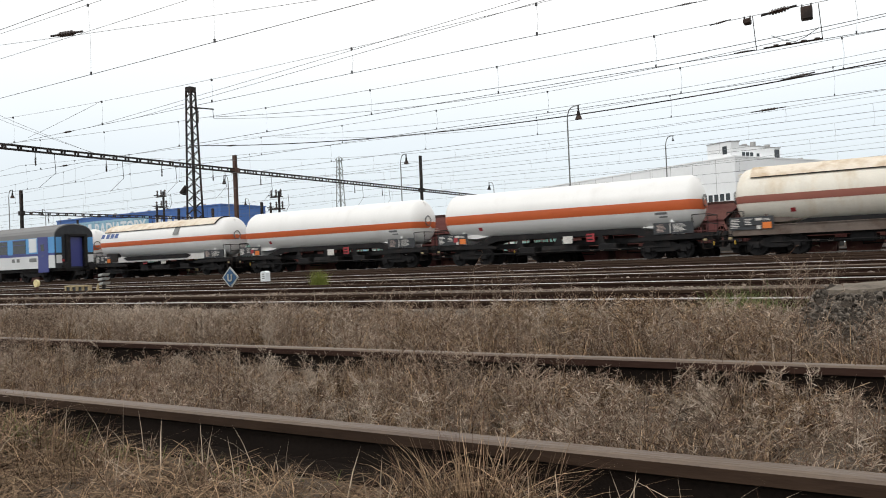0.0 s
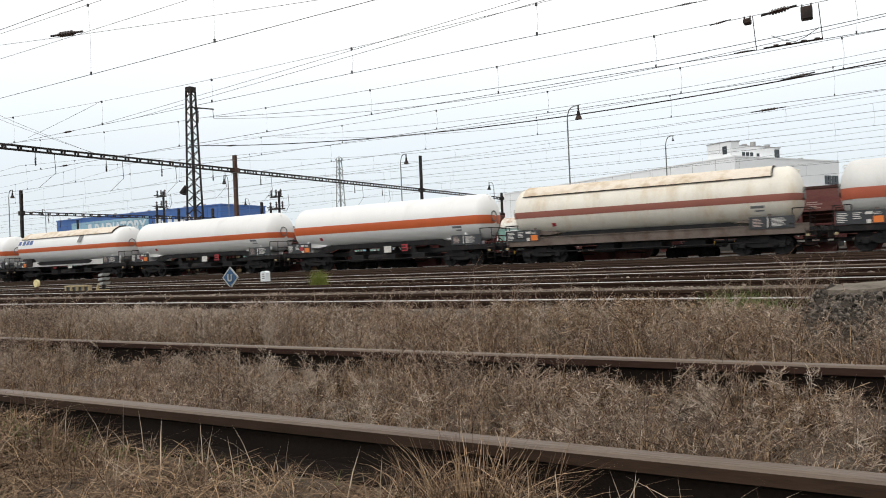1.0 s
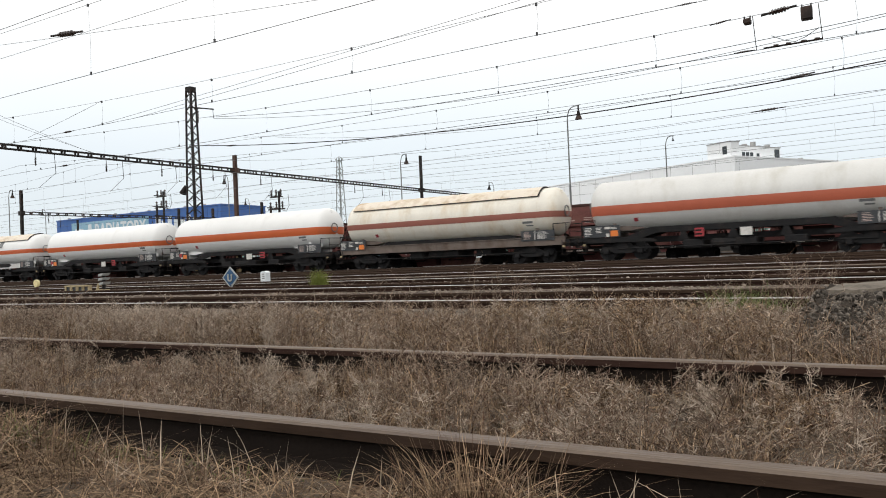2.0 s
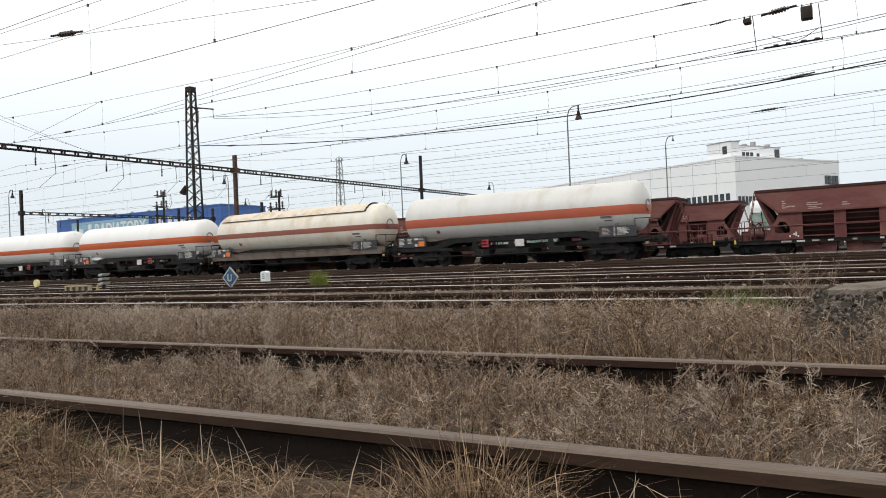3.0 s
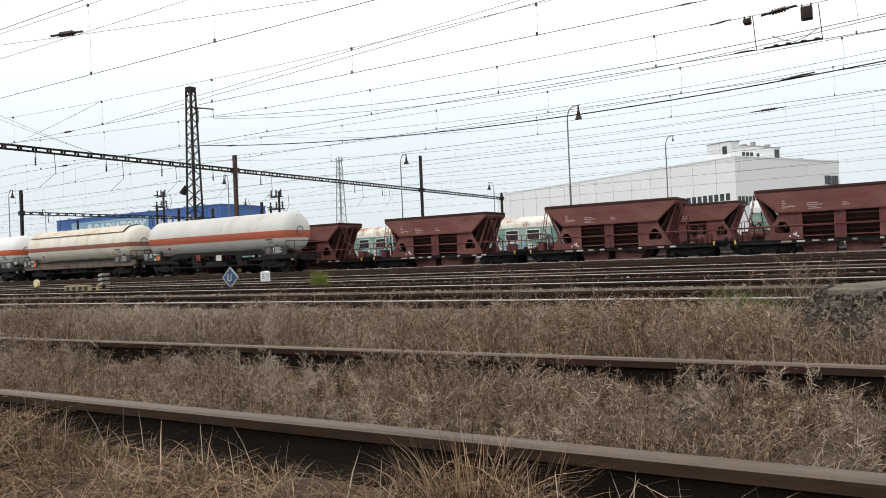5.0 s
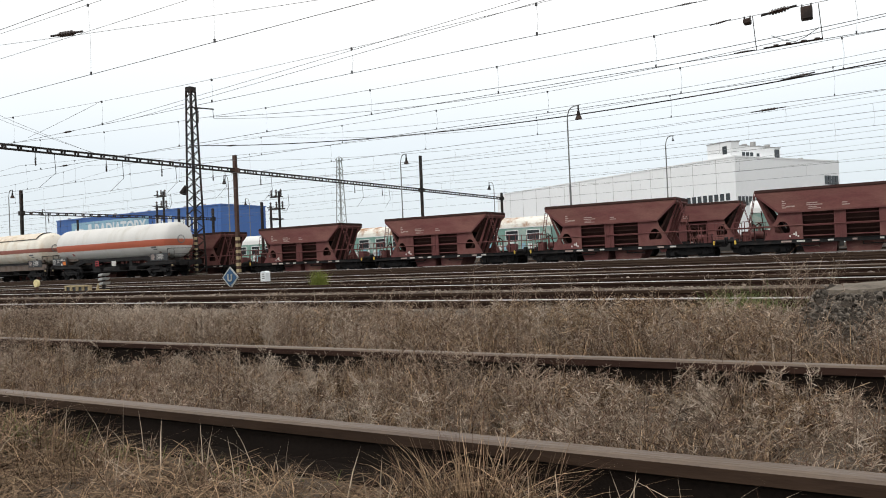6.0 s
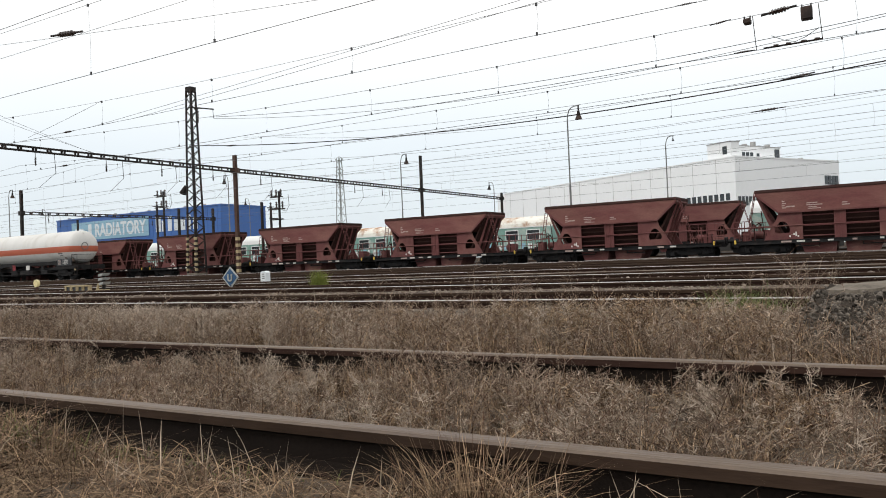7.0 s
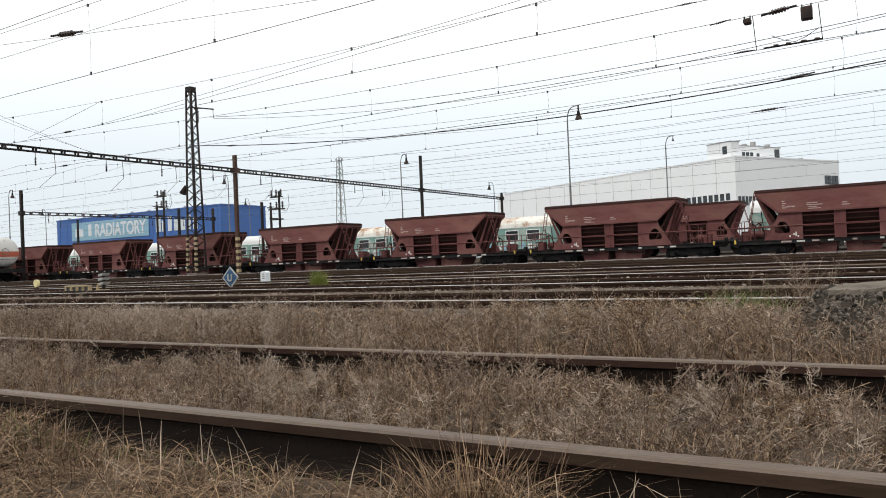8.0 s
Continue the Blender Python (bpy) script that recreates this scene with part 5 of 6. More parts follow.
cable("crossing_wire", [sagging((-24.0, 16.2, 5.74), (10.0, 16.2, 7.72), 0.05)], 0.006, M_WIRE_PALE, "rising end of a contact wire")
cable("crossing_wire", [sagging((-21.5, 16.2, 5.74), (10.0, 16.2, 7.42), 0.0)], 0.006, M_WIRE_PALE, "rising end of a contact wire")
cable("crossing_wire", [sagging((-27.55, 16.12, 5.81), (-23.16, 16.12, 6.53), 0.02)], 0.006, M_WIRE_PALE, "stay between contact wire and messenger wire")
cable("stay_wire", [sagging((-45.58, 25.00, 10.32), (-44.1, 30.2, 8.36), 0.05), sagging((-46.51, 25.50, 10.27), (-44.1, 30.4, 8.36), 0.05)], 0.010, M_WIRE_PALE, "pair of stay wires to the gantry")


def wire_insulator(at, length, r, tilt=0.0):
    """Ribbed insulator set into a wire that runs along the tracks."""
    o = root("wire_insulator", pose(*at, 0, tilt, 0), "dark ribbed insulator set into an overhead wire", "insulator", "wire insulators")
    prof = [(-length / 2, 0.004)]
    for k in range(7):
        x, q = -length / 2 + length * k / 7, r * (0.6 if k in (0, 6) else 1.0)
        prof += [(x + 0.001, q * 0.55), (x + length * 0.05, q), (x + length * 0.09, q), (x + length * 0.14, q * 0.55)]
    prof.append((length / 2, 0.004))
    bm = lathe(bmesh.new(), prof, 0, 2 * math.pi, 12)
    part("ribbed_body", bm, M_INSUL, o)
    for e in (-1, 1):
        part("end_rod", bar(bmesh.new(), (e * length / 2, 0, 0), (e * length * 0.85, 0, 0), r * 0.4, 6), M_STEEL, o)


wire_insulator((-21.67, 14.0, 8.08), 0.95, 0.085, 5.6)
wire_insulator((-2.31, 21.00, 6.63), 0.50, 0.075, -6)
wire_insulator((-3.74, 21.00, 6.61), 0.32, 0.03, -6)
wire_insulator((-4.34, 34.20, 6.33), 0.80, 0.055, -2)
wire_insulator((-3.90, 42.0, 9.12), 0.95, 0.085, -6)
wire_insulator((-3.53, 16.12, 5.74), 0.26, 0.022)
wire_insulator((-3.18, 21.00, 5.73), 0.30, 0.028)
wire_insulator((-25.08, 16.12, 5.72), 0.40, 0.035)
wire_insulator((-33.00, 21.00, 5.72), 0.45, 0.04)
wire_insulator((-43.95, 41.80, 10.14), 0.6, 0.06)
for x, z, w, h in ((-1.67, 6.63, 0.13, 0.36), (-3.07, 6.60, 0.09, 0.17)):
    b = root("wire_weight", pose(x, 21.0, z), "small dark hanging weight box on a wire", "weight", "wire weights")
    part("box", box(bmesh.new(), -w, w, -0.12, 0.12, -h, -0.04, 0.02), M_STEEL, b)
    for e in (-0.8, 0.8):
        part("hook", bar(bmesh.new(), (e * w, 0, -0.05), (e * w, 0, 0.04), 0.02, 5), M_STEEL, b)
sec = root("section_insulator", pose(-2.06, 21.0, 5.72), "dark section insulator with arcing horns on the contact wire", "insulator")
part("runner", bar(bmesh.new(), (-0.65, 0, 0.01), (0.72, 0, 0.01), 0.022, 6), M_STEEL, sec)
for x in (-0.35, -0.05, 0.3, 0.6):
    part("rib", bar(bmesh.new(), (x - 0.06, 0, 0.03), (x + 0.06, 0, 0.03), 0.04, 8, 0.025), M_INSUL, sec)
for e in (-1, 1):
    part("arcing_horn", pipe(bmesh.new(), [(0.1, 0, 0.05), (0.1 + e * 0.25, 0, 0.13), (0.1 + e * 0.55, 0, 0.30)], 0.008, 5), M_STEEL, sec)
for x in (-0.82, 0.72):
    part("link", bar(bmesh.new(), (x, 0, 0.0), (x - 0.06, 0, 0.90), 0.010, 5), M_STEEL, sec)


# ---------------------------------------------------------------- small things beside the tracks
def make_u_sign():
    s = root("track_sign", pose(-15.0, 14.05, -0.10), "blue diamond track sign with a pale letter U and white rim", "sign")
    part("post", bar(bmesh.new(), (0, 0.03, 0.0), (0, 0.03, 0.42), 0.025, 6), M_GALV, s)
    d = 0.285
    bm = prism(bmesh.new(), [(0, 0.20), (d, 0.20 + d), (0, 0.20 + 2 * d), (-d, 0.20 + d)], -0.012, 0.012)
    rim = part("plate", bm, M_SIGN_RIM, s, "white-rimmed plate", m=pose(0, 0, 0, 0, 0, 3))
    d2 = 0.235
    part("blue_face", prism(bmesh.new(), [(0, 0.20 + d - d2), (d2, 0.20 + d), (0, 0.20 + d + d2), (-d2, 0.20 + d)], -0.017, -0.0125), M_SIGN_BLUE, rim)
    letters("U", (-0.08, -0.02, 0.385), 0.27, 0.16, M_SIGN_RIM, rim)


def make_marker():
    s = root("marker_stone", pose(-18.5, 18.9, 0), "white painted round-topped concrete marker stone", "marker post")
    pts = [(-0.13, -0.08), (-0.13, 0.40)] + [(-0.13 * math.cos(a), 0.40 + 0.08 * math.sin(a)) for a in (0.5, 1.0, 1.57, 2.1, 2.6)] + [(0.13, 0.40), (0.13, -0.08)]
    part("stone", prism(bmesh.new(), pts, -0.10, 0.10), M_SIGN_WHITE, s)
    for k in range(3):
        boxpart("marking_bar", (-0.06, 0.06, -0.106, -0.101, 0.36 - 0.07 * k, 0.39 - 0.07 * k), M_GALV, s)


def make_dwarf_signal():
    s = root("point_indicator", pose(-20.35, 13.95, 0.06), "worn yellow-edged point indicator with lever stand", "signal")
    part("stand", box(bmesh.new(), -0.18, 0.30, -0.12, 0.12, 0.0, 0.09, 0.02), M_BAND, s)
    for z, d in ((0.22, 0.06), (0.35, 0.04), (0.48, 0.05)):       # three louvred lantern plates, one over the other
        part("lantern", prism(bmesh.new(), [(d, z), (d + 0.20, z + 0.03), (d + 0.25, z + 0.10), (d + 0.03, z + 0.08)], -0.12, 0.12), M_SIGN_RIM, s, "grimy white lantern plate")
    part("weight_lever", pipe(bmesh.new(), [(-0.16, 0, 0.08), (-0.12, 0, 0.24), (0.02, 0, 0.27), (0.1, 0, 0.2)], 0.04, 6), M_BAND, s)
    part("stem", bar(bmesh.new(), (0.15, 0, 0.06), (0.15, 0, 0.52), 0.05, 8), M_STEEL, s)
    for k, x in enumerate((-22.05, -21.75, -21.45, -21.15, -26.9)):
        c = root("rodding_frame", pose(x, 13.95, 0.06), "yellow-edged steel rodding frame beside the rail", "point rodding", "rodding frames")
        w = 0.26 if k < 4 else 0.6
        for a in (0, w):
            boxpart("leg", (a - 0.03, a + 0.03, -0.05, 0.05, 0.0, 0.20), M_BAND, c)
        boxpart("dark_plate", (0.0, w, -0.01, 0.01, 0.02, 0.19), M_DKGREY, c)
        boxpart("rail_bar", (-0.03, w + 0.03, -0.06, 0.06, 0.20, 0.24), M_BAND, c)
    b = root("point_weight", pose(-23.65, 13.95, 0.03), "round yellow-white point lever weight on a post", "point lever")
    part("post", bar(bmesh.new(), (0, 0, 0), (0, 0, 0.30), 0.04, 8), M_STEEL_BROWN, b)
    bm = bmesh.new()
    bmesh.ops.create_cone(bm, cap_ends=True, segments=18, radius1=0.12, radius2=0.12, depth=0.08, matrix=Matrix.Translation((0, 0, 0.37)) @ Matrix.Rotation(math.pi / 2, 4, "X"))
    part("disc", bm, M_DISC, b, "pale yellow disc")


def shrub(x, y, w, h, seed):
    """Far shrub: a short forked stem and a loose crown of leaves."""
    rng = np.random.default_rng(seed)
    t = root("shrub", pose(x, y, 0), "dark green shrub far behind the yard", "shrub", "far shrubs")
    bm = bar(bmesh.new(), (0, 0, -0.1), (0, 0, h * 0.4), 0.14, 7, 0.09)
    for k in range(6):
        a = k * 1.05
        bar(bm, (0, 0, h * 0.35), (w * 0.33 * math.cos(a), w * 0.33 * math.sin(a), h * (0.6 + 0.05 * k)), 0.07, 5, 0.02)
    part("stem", bm, M_STEEL_BROWN, t)
    n = 1500
    c = rng.normal(size=(14, 3)) * np.array([w * 0.28, w * 0.28, h * 0.16]) + np.array([0, 0, h * 0.62])
    p = c[rng.integers(0, 14, n)] + rng.normal(size=(n, 3)) * np.array([w * 0.12, w * 0.12, h * 0.10])
    p[:, 2] = np.maximum(p[:, 2], 0.2)
    u = rng.normal(size=(n, 3)); u /= np.linalg.norm(u, axis=1)[:, None]
    v = np.cross(u, rng.normal(size=(n, 3))); v /= np.linalg.norm(v, axis=1)[:, None]
    q = np.stack([p - u * 0.16, p + v * 0.09, p + u * 0.16, p - v * 0.09], 1).reshape(-1, 3)
    i = np.arange(n)[:, None] * 4
    crown = array_mesh("crown", q, np.concatenate([i, i + 1, i + 2, i + 3], 1), M_FOLIAGE)
    crown.parent = t


for k, (x, y, w, h) in enumerate(((-196.0, 116.0, 9.0, 6.6), (-184.5, 114.0, 6.0, 6.0), (-206.0, 118.0, 8.0, 5.6), (-222.0, 120.0, 10.0, 5.4), (-190.0, 120.0, 6.0, 5.2))):
    shrub(x, y, w, h, 20 + k)
make_u_sign()
make_marker()
make_dwarf_signal()


# ---------------------------------------------------------------- dry grass and weeds
RNG = np.random.default_rng(7)


def patchy(x, y, f, seed):
    """A smooth field between 0 and 1."""
    v = np.sin(x * f + seed) * np.cos(y * f * 1.3 + seed * 2.1) + 0.6 * np.sin(x * f * 2.3 + y * f * 1.9 + seed * 3.7) + 0.4 * np.cos(x * f * 4.1 - y * f * 3.3 + seed)
    return np.clip(0.5 + v / 3.2, 0, 1)


def spots(n, d0, d1, spread=1.95):
    """Random places in a strip along the near track; the strip widens away from the camera."""
    y = np.sqrt(RNG.uniform(d0 * d0, d1 * d1, n))
    x = RNG.uniform(0, 1, n) * (spread * y + 0.6 + 1.5) - (spread * y + 0.6)
    return x, y


def blades(name, x, y, z0, h, width, bend, material, label, levels=3, heading=None):
    """Curved tapering blades of grass in one mesh."""
    n = len(x)
    a = RNG.uniform(0, 2 * np.pi, n) if heading is None else heading
    out = np.stack([np.cos(a), np.sin(a), np.zeros(n)], 1)
    f = a + RNG.uniform(-0.9, 0.9, n) + np.pi / 2
    side = np.stack([np.cos(f), np.sin(f), np.zeros(n)], 1)
    base = np.stack([x, y, z0], 1)
    rows = []
    for k in range(levels + 1):
        s = k / levels
        p = base + out * (h * bend * s ** 1.5)[:, None] + np.array([0, 0, 1.0]) * (h * s * (1 - 0.45 * np.minimum(bend, 1.6) * s))[:, None]
        if k < levels:
            w = (width * (1 - 0.75 * s) / 2)[:, None]
            rows += [p - side * w, p + side * w]
        else:
            rows.append(p)
    m = len(rows)
    verts = np.stack(rows, 1).reshape(-1, 3)
    t = []
    for k in range(levels - 1):
        q = 2 * k
        t += [(q, q + 1, q + 3), (q, q + 3, q + 2)]
    t.append((m - 3, m - 2, m - 1))
    faces = (np.arange(n)[:, None, None] * m + np.array(t)[None]).reshape(-1, 3)
    return tagged(array_mesh(name, verts, faces, material), label, "grass", kind="stuff")


def weeds(name, x, y, z0, h, material, seedmat, label, branches=9, flakes=5, size=1.0):
    """Dead weeds: a stem with rising twigs, and small curled leaves and seed husks along them."""
    n = len(x)
    base = np.stack([x, y, z0], 1)
    a = RNG.uniform(0, 2 * np.pi, n)
    lean = np.stack([np.cos(a), np.sin(a), np.zeros(n)], 1) * (h * RNG.uniform(0.05, 0.45, n))[:, None]
    top = base + lean + np.array([0, 0, 1.0]) * h[:, None]

    def strips(p, q, w):
        k = len(p)
        d = q - p
        u = np.cross(d, RNG.normal(size=(k, 3)))
        u *= (w / np.maximum(np.linalg.norm(u, axis=1), 1e-6))[:, None]
        v = np.stack([p - u, p + u, q + u * 0.5, q - u * 0.5], 1).reshape(-1, 3)
        i = np.arange(k)[:, None] * 4
        return v, np.concatenate([i, i + 1, i + 2, i + 3], 1)
    V1, F1 = strips(base, top, np.full(n, 0.0016 * size))
    s = RNG.uniform(0.2, 1.0, (n, branches))
    bp = (base[:, None] + (top - base)[:, None] * s[..., None]).reshape(-1, 3)
    b = RNG.uniform(0, 2 * np.pi, n * branches)
    up = RNG.uniform(0.2, 1.2, n * branches)
    bl = np.repeat(h, branches) * RNG.uniform(0.16, 0.42, n * branches)
    bd = np.stack([np.cos(b), np.sin(b), up], 1)
    bd /= np.linalg.norm(bd, axis=1)[:, None]
    bq = bp + bd * bl[:, None]
    V2, F2 = strips(bp, bq, np.full(len(bp), 0.0010 * size))
    verts, faces = np.concatenate([V1, V2]), np.concatenate([F1, F2 + len(V1)])
    # leaves and husks
    r = RNG.uniform(0.2, 1.05, (len(bp), flakes))
    fp = (bp[:, None] + (bq - bp)[:, None] * r[..., None]).reshape(-1, 3)
    fp += RNG.normal(scale=0.004 * size, size=fp.shape)
    k = len(fp)
    d1 = RNG.normal(size=(k, 3)); d1[:, 2] = np.abs(d1[:, 2]) * 0.9
    d1 /= np.linalg.norm(d1, axis=1)[:, None]
    d2 = np.cross(d1, RNG.normal(size=(k, 3))); d2 /= np.maximum(np.linalg.norm(d2, axis=1), 1e-6)[:, None]
    ln = (RNG.uniform(0.008, 0.027, k) * size)[:, None]
    wd = (RNG.uniform(0.0005, 0.00125, k) * size)[:, None]
    curl = np.cross(d1, d2) * ln * RNG.uniform(-0.7, 0.7, (k, 1))
    half, tip = fp + d1 * ln * 0.5, fp + d1 * ln * 0.9 + curl
    fv = np.stack([fp - d2 * wd * 0.4, fp + d2 * wd * 0.4, half - d2 * wd, half + d2 * wd, tip - d2 * wd * 0.2, tip + d2 * wd * 0.2], 1).reshape(-1, 3)
    i = np.arange(k)[:, None] * 6
    ff = np.stack([np.concatenate([i, i + 1, i + 3, i + 2], 1), np.concatenate([i + 2, i + 3, i + 5, i + 4], 1)], 1)
    pale = RNG.uniform(size=k) < 0.20
    v2 = np.concatenate([verts, fv])
    f2 = np.concatenate([faces, ff[~pale].reshape(-1, 4) + len(verts)])
    tagged(array_mesh(name, v2, f2, material), label, "weeds", kind="stuff")
    keep = fv.reshape(-1, 6, 3)[pale].reshape(-1, 3)
    j = np.arange(pale.sum())[:, None] * 6
    jf = np.concatenate([np.concatenate([j, j + 1, j + 3, j + 2], 1), np.concatenate([j + 2, j + 3, j + 5, j + 4], 1)])
    tagged(array_mesh("seed_husks", keep, jf, seedmat), "pale curled husks on the dead weeds", "weeds", kind="stuff")


def height_field(x, y):
    """How high the dry growth stands."""
    p = patchy(x, y, 1.7, 1.3)
    q = patchy(x, y, 4.2, 4.0)
    front = 0.035 + 0.055 * q
    for cx, cy, rad, hh in ((-0.86, 1.50, 0.17, 0.20), (-2.75, 1.5, 0.42, 0.14), (-0.15, 1.45, 0.3, 0.07), (-3.6, 1.45, 0.4, 0.08), (-1.8, 1.3, 0.3, 0.04)):
        front = front + hh * np.exp(-((x - cx) ** 2 + (y - cy) ** 2) / rad ** 2)
    middle = 0.035 + 0.13 * p + 0.11 * q - 0.03 * np.clip((y - 2.6) / 0.5, 0, 1)
    far = (0.08 + 0.19 * p + 0.12 * q) * np.clip(1.12 - (y - 4.0) * 0.29, 0.26, 1.2)
    return np.where(y < 1.7, front, np.where(y < 3.22, middle, far))


def off_rails(x, y, h=None):
    ok = np.ones(len(x), bool)
    for c, a, b in ((1.7075, 0.085, 0.05), (3.2125, 0.06, 0.055), (7.1975, 0.07, 0.06), (8.70, 0.07, 0.06)):
        ok &= ~((y > c - a) & (y < c + b))
    mound = (x > -0.60) & (y > 4.55) & (y < 6.6)
    bare = ((x + 0.04) / 0.13) ** 2 + ((y - 2.85) / 0.28) ** 2 < 1      # trodden gap where a sleeper shows
    return ok & ~mound & ~bare


def sow(n, d0, d1):
    x, y = spots(n, d0, d1)
    ok = off_rails(x, y)
    return x[ok], y[ok]


def tufts(n_clumps, per, d0, d1):
    """Places and headings of blades that spread out from the hearts of tufts."""
    cx, cy = spots(n_clumps, d0, d1)
    keep = RNG.uniform(size=n_clumps) < 0.15 + 1.1 * patchy(cx, cy, 3.1, 3.3) ** 1.3
    cx, cy = cx[keep], cy[keep]
    k = RNG.integers(per // 2, per * 2, len(cx))
    i = np.repeat(np.arange(len(cx)), k)
    rad = np.repeat(RNG.uniform(0.015, 0.06, len(cx)), k)
    wind = np.repeat(RNG.uniform(0, 2 * np.pi, len(cx)), k)
    vigour = np.repeat(RNG.uniform(0.55, 1.45, len(cx)), k)
    a = RNG.uniform(0, 2 * np.pi, len(i))
    r = rad * np.sqrt(RNG.uniform(0, 1, len(i)))
    x, y = cx[i] + r * np.cos(a), cy[i] + r * np.sin(a)
    head = np.where(RNG.uniform(size=len(i)) < 0.5, a, wind) + RNG.normal(0, 0.6, len(i))
    ok = off_rails(x, y)
    return x[ok], y[ok], head[ok], vigour[ok]


def make_grass():
    for d0, d1, n, per, w in ((0.85, 1.63, 900, 26, 0.0030), (1.75, 3.2, 2100, 26, 0.0044), (3.26, 7.05, 5200, 22, 0.0056)):
        x, y, head, vig = tufts(n, per, d0, d1)
        h = height_field(x, y) * RNG.uniform(0.35, 1.15, len(x)) * vig
        z = np.full(len(x), -0.02)
        blades("dry_grass", x, y, z, h + 0.02, np.full(len(x), w) * RNG.uniform(0.5, 1.4, len(x)), RNG.uniform(0.9 if d1 < 1.7 else 0.1, 2.6 if d1 < 1.7 else 2.0, len(x)), M_STRAW, "tufts of matted dry straw-coloured grass among the rails", heading=head)
        x, y = sow(int(n * 3.6), d0, d1)                    # thin scattered undergrowth
        h = height_field(x, y) * RNG.uniform(0.25, 0.8, len(x))
        blades("dry_undergrowth", x, y, np.full(len(x), -0.02), h, np.full(len(x), w) * RNG.uniform(0.4, 1.0, len(x)), RNG.uniform(0.2, 1.6, len(x)), M_WEED, "thin brown undergrowth of dead grass")
    # low growth behind and beside the standpoint
    for xa, xb, ya, yb, n in ((-5.0, 4.5, -3.0, 0.85, 9000), (1.2, 5.0, 0.85, 7.0, 9000)):
        x, y = RNG.uniform(xa, xb, n), RNG.uniform(ya, yb, n)
        ok = off_rails(x, y)
        x, y = x[ok], y[ok]
        blades("dry_grass", x, y, np.full(len(x), -0.02), RNG.uniform(0.04, 0.15, len(x)), RNG.uniform(0.002, 0.006, len(x)), RNG.uniform(0.2, 1.8, len(x)), M_STRAW, "low dry grass beside the track")
    # lying straw in the foreground and between the rails
    for d0, d1, n, lo, hi in ((0.85, 1.6, 12000, 0.10, 0.34), (1.78, 3.15, 2600, 0.08, 0.25)):
        x, y = sow(n, d0, d1)
        h = RNG.uniform(lo, hi, len(x))
        z = height_field(x, y) * RNG.uniform(0.0, 0.65, len(x))
        blades("lying_straw", x, y, z, h * 0.38, RNG.uniform(0.002, 0.0048, len(x)), RNG.uniform(1.6, 3.2, len(x)), M_STRAW, "flattened long straw lying over the ground")
    # upright pale straws
    for d0, d1, n, lo, hi in ((1.2, 1.6, 90, 0.12, 0.28), (1.8, 3.1, 500, 0.12, 0.26), (3.4, 6.8, 1100, 0.18, 0.36)):
        x, y = sow(n, d0, d1)
        h = RNG.uniform(lo, hi, len(x)) * np.clip(1.1 - np.maximum(y - 4.0, 0) * 0.27, 0.28, 1)
        blades("pale_straw", x, y, np.full(len(x), -0.01), h, RNG.uniform(0.0022, 0.004, len(x)), RNG.uniform(0.15, 0.9, len(x)), M_SEED, "single pale straws standing above the grass")
    # dead weeds
    for d0, d1, n, k, fl, size in ((1.1, 1.6, 220, 8, 5, 1.0), (1.78, 3.15, 2600, 10, 6, 1.15), (3.3, 7.0, 5200, 10, 5, 1.5)):
        x, y = sow(n, d0, d1)
        keep = RNG.uniform(size=len(x)) < 0.12 + 1.2 * patchy(x, y, 3.4, 6.5) ** 1.4
        x, y = x[keep], y[keep]
        h = height_field(x, y) * RNG.uniform(0.7, 1.35, len(x))
        weeds("dead_weeds", x, y, np.full(len(x), -0.01), h, M_WEED, M_PLUME, "dead brown weeds with curled leaves and husks", k, fl, size)
    # pale fluffy plumes in loose drifts
    for d0, d1, n, lo, hi, size in ((1.9, 3.1, 240, 0.10, 0.22, 1.2), (3.5, 6.9, 1700, 0.16, 0.36, 1.5)):
        x, y = sow(n, d0, d1)
        keep = patchy(x, y, 1.1, 12.5) > 0.50
        x, y = x[keep], y[keep]
        h = RNG.uniform(lo, hi, len(x)) * np.clip(1.12 - np.maximum(y - 3.9, 0) * 0.27, 0.28, 1)
        weeds("plume_grass", x, y, np.full(len(x), -0.01), h, M_PLUME, M_PLUME, "pale grey fluffy plumes of dry reed grass", 16, 9, size)
    # leafy pale drifts near the gravel
    for cx, cy, rx, ry, n, h0 in ((-0.75, 4.2, 0.16, 0.25, 70, 0.26), (-1.35, 4.5, 0.22, 0.3, 80, 0.28), (-2.3, 4.8, 0.3, 0.35, 80, 0.25), (-3.6, 4.4, 0.35, 0.35, 80, 0.24), (-0.95, 2.60, 0.18, 0.15, 30, 0.14), (-0.30, 2.65, 0.15, 0.12, 14, 0.13)):
        x, y = RNG.normal(cx, rx, n), RNG.normal(cy, ry, n)
        ok = off_rails(x, y)
        x, y = x[ok], y[ok]
        weeds("plume_grass", x, y, np.full(len(x), -0.01), h0 * RNG.uniform(0.6, 1.25, len(x)), M_STRAW, M_PLUME, "pale leafy drift of dry reed grass", 18, 9, 1.7)
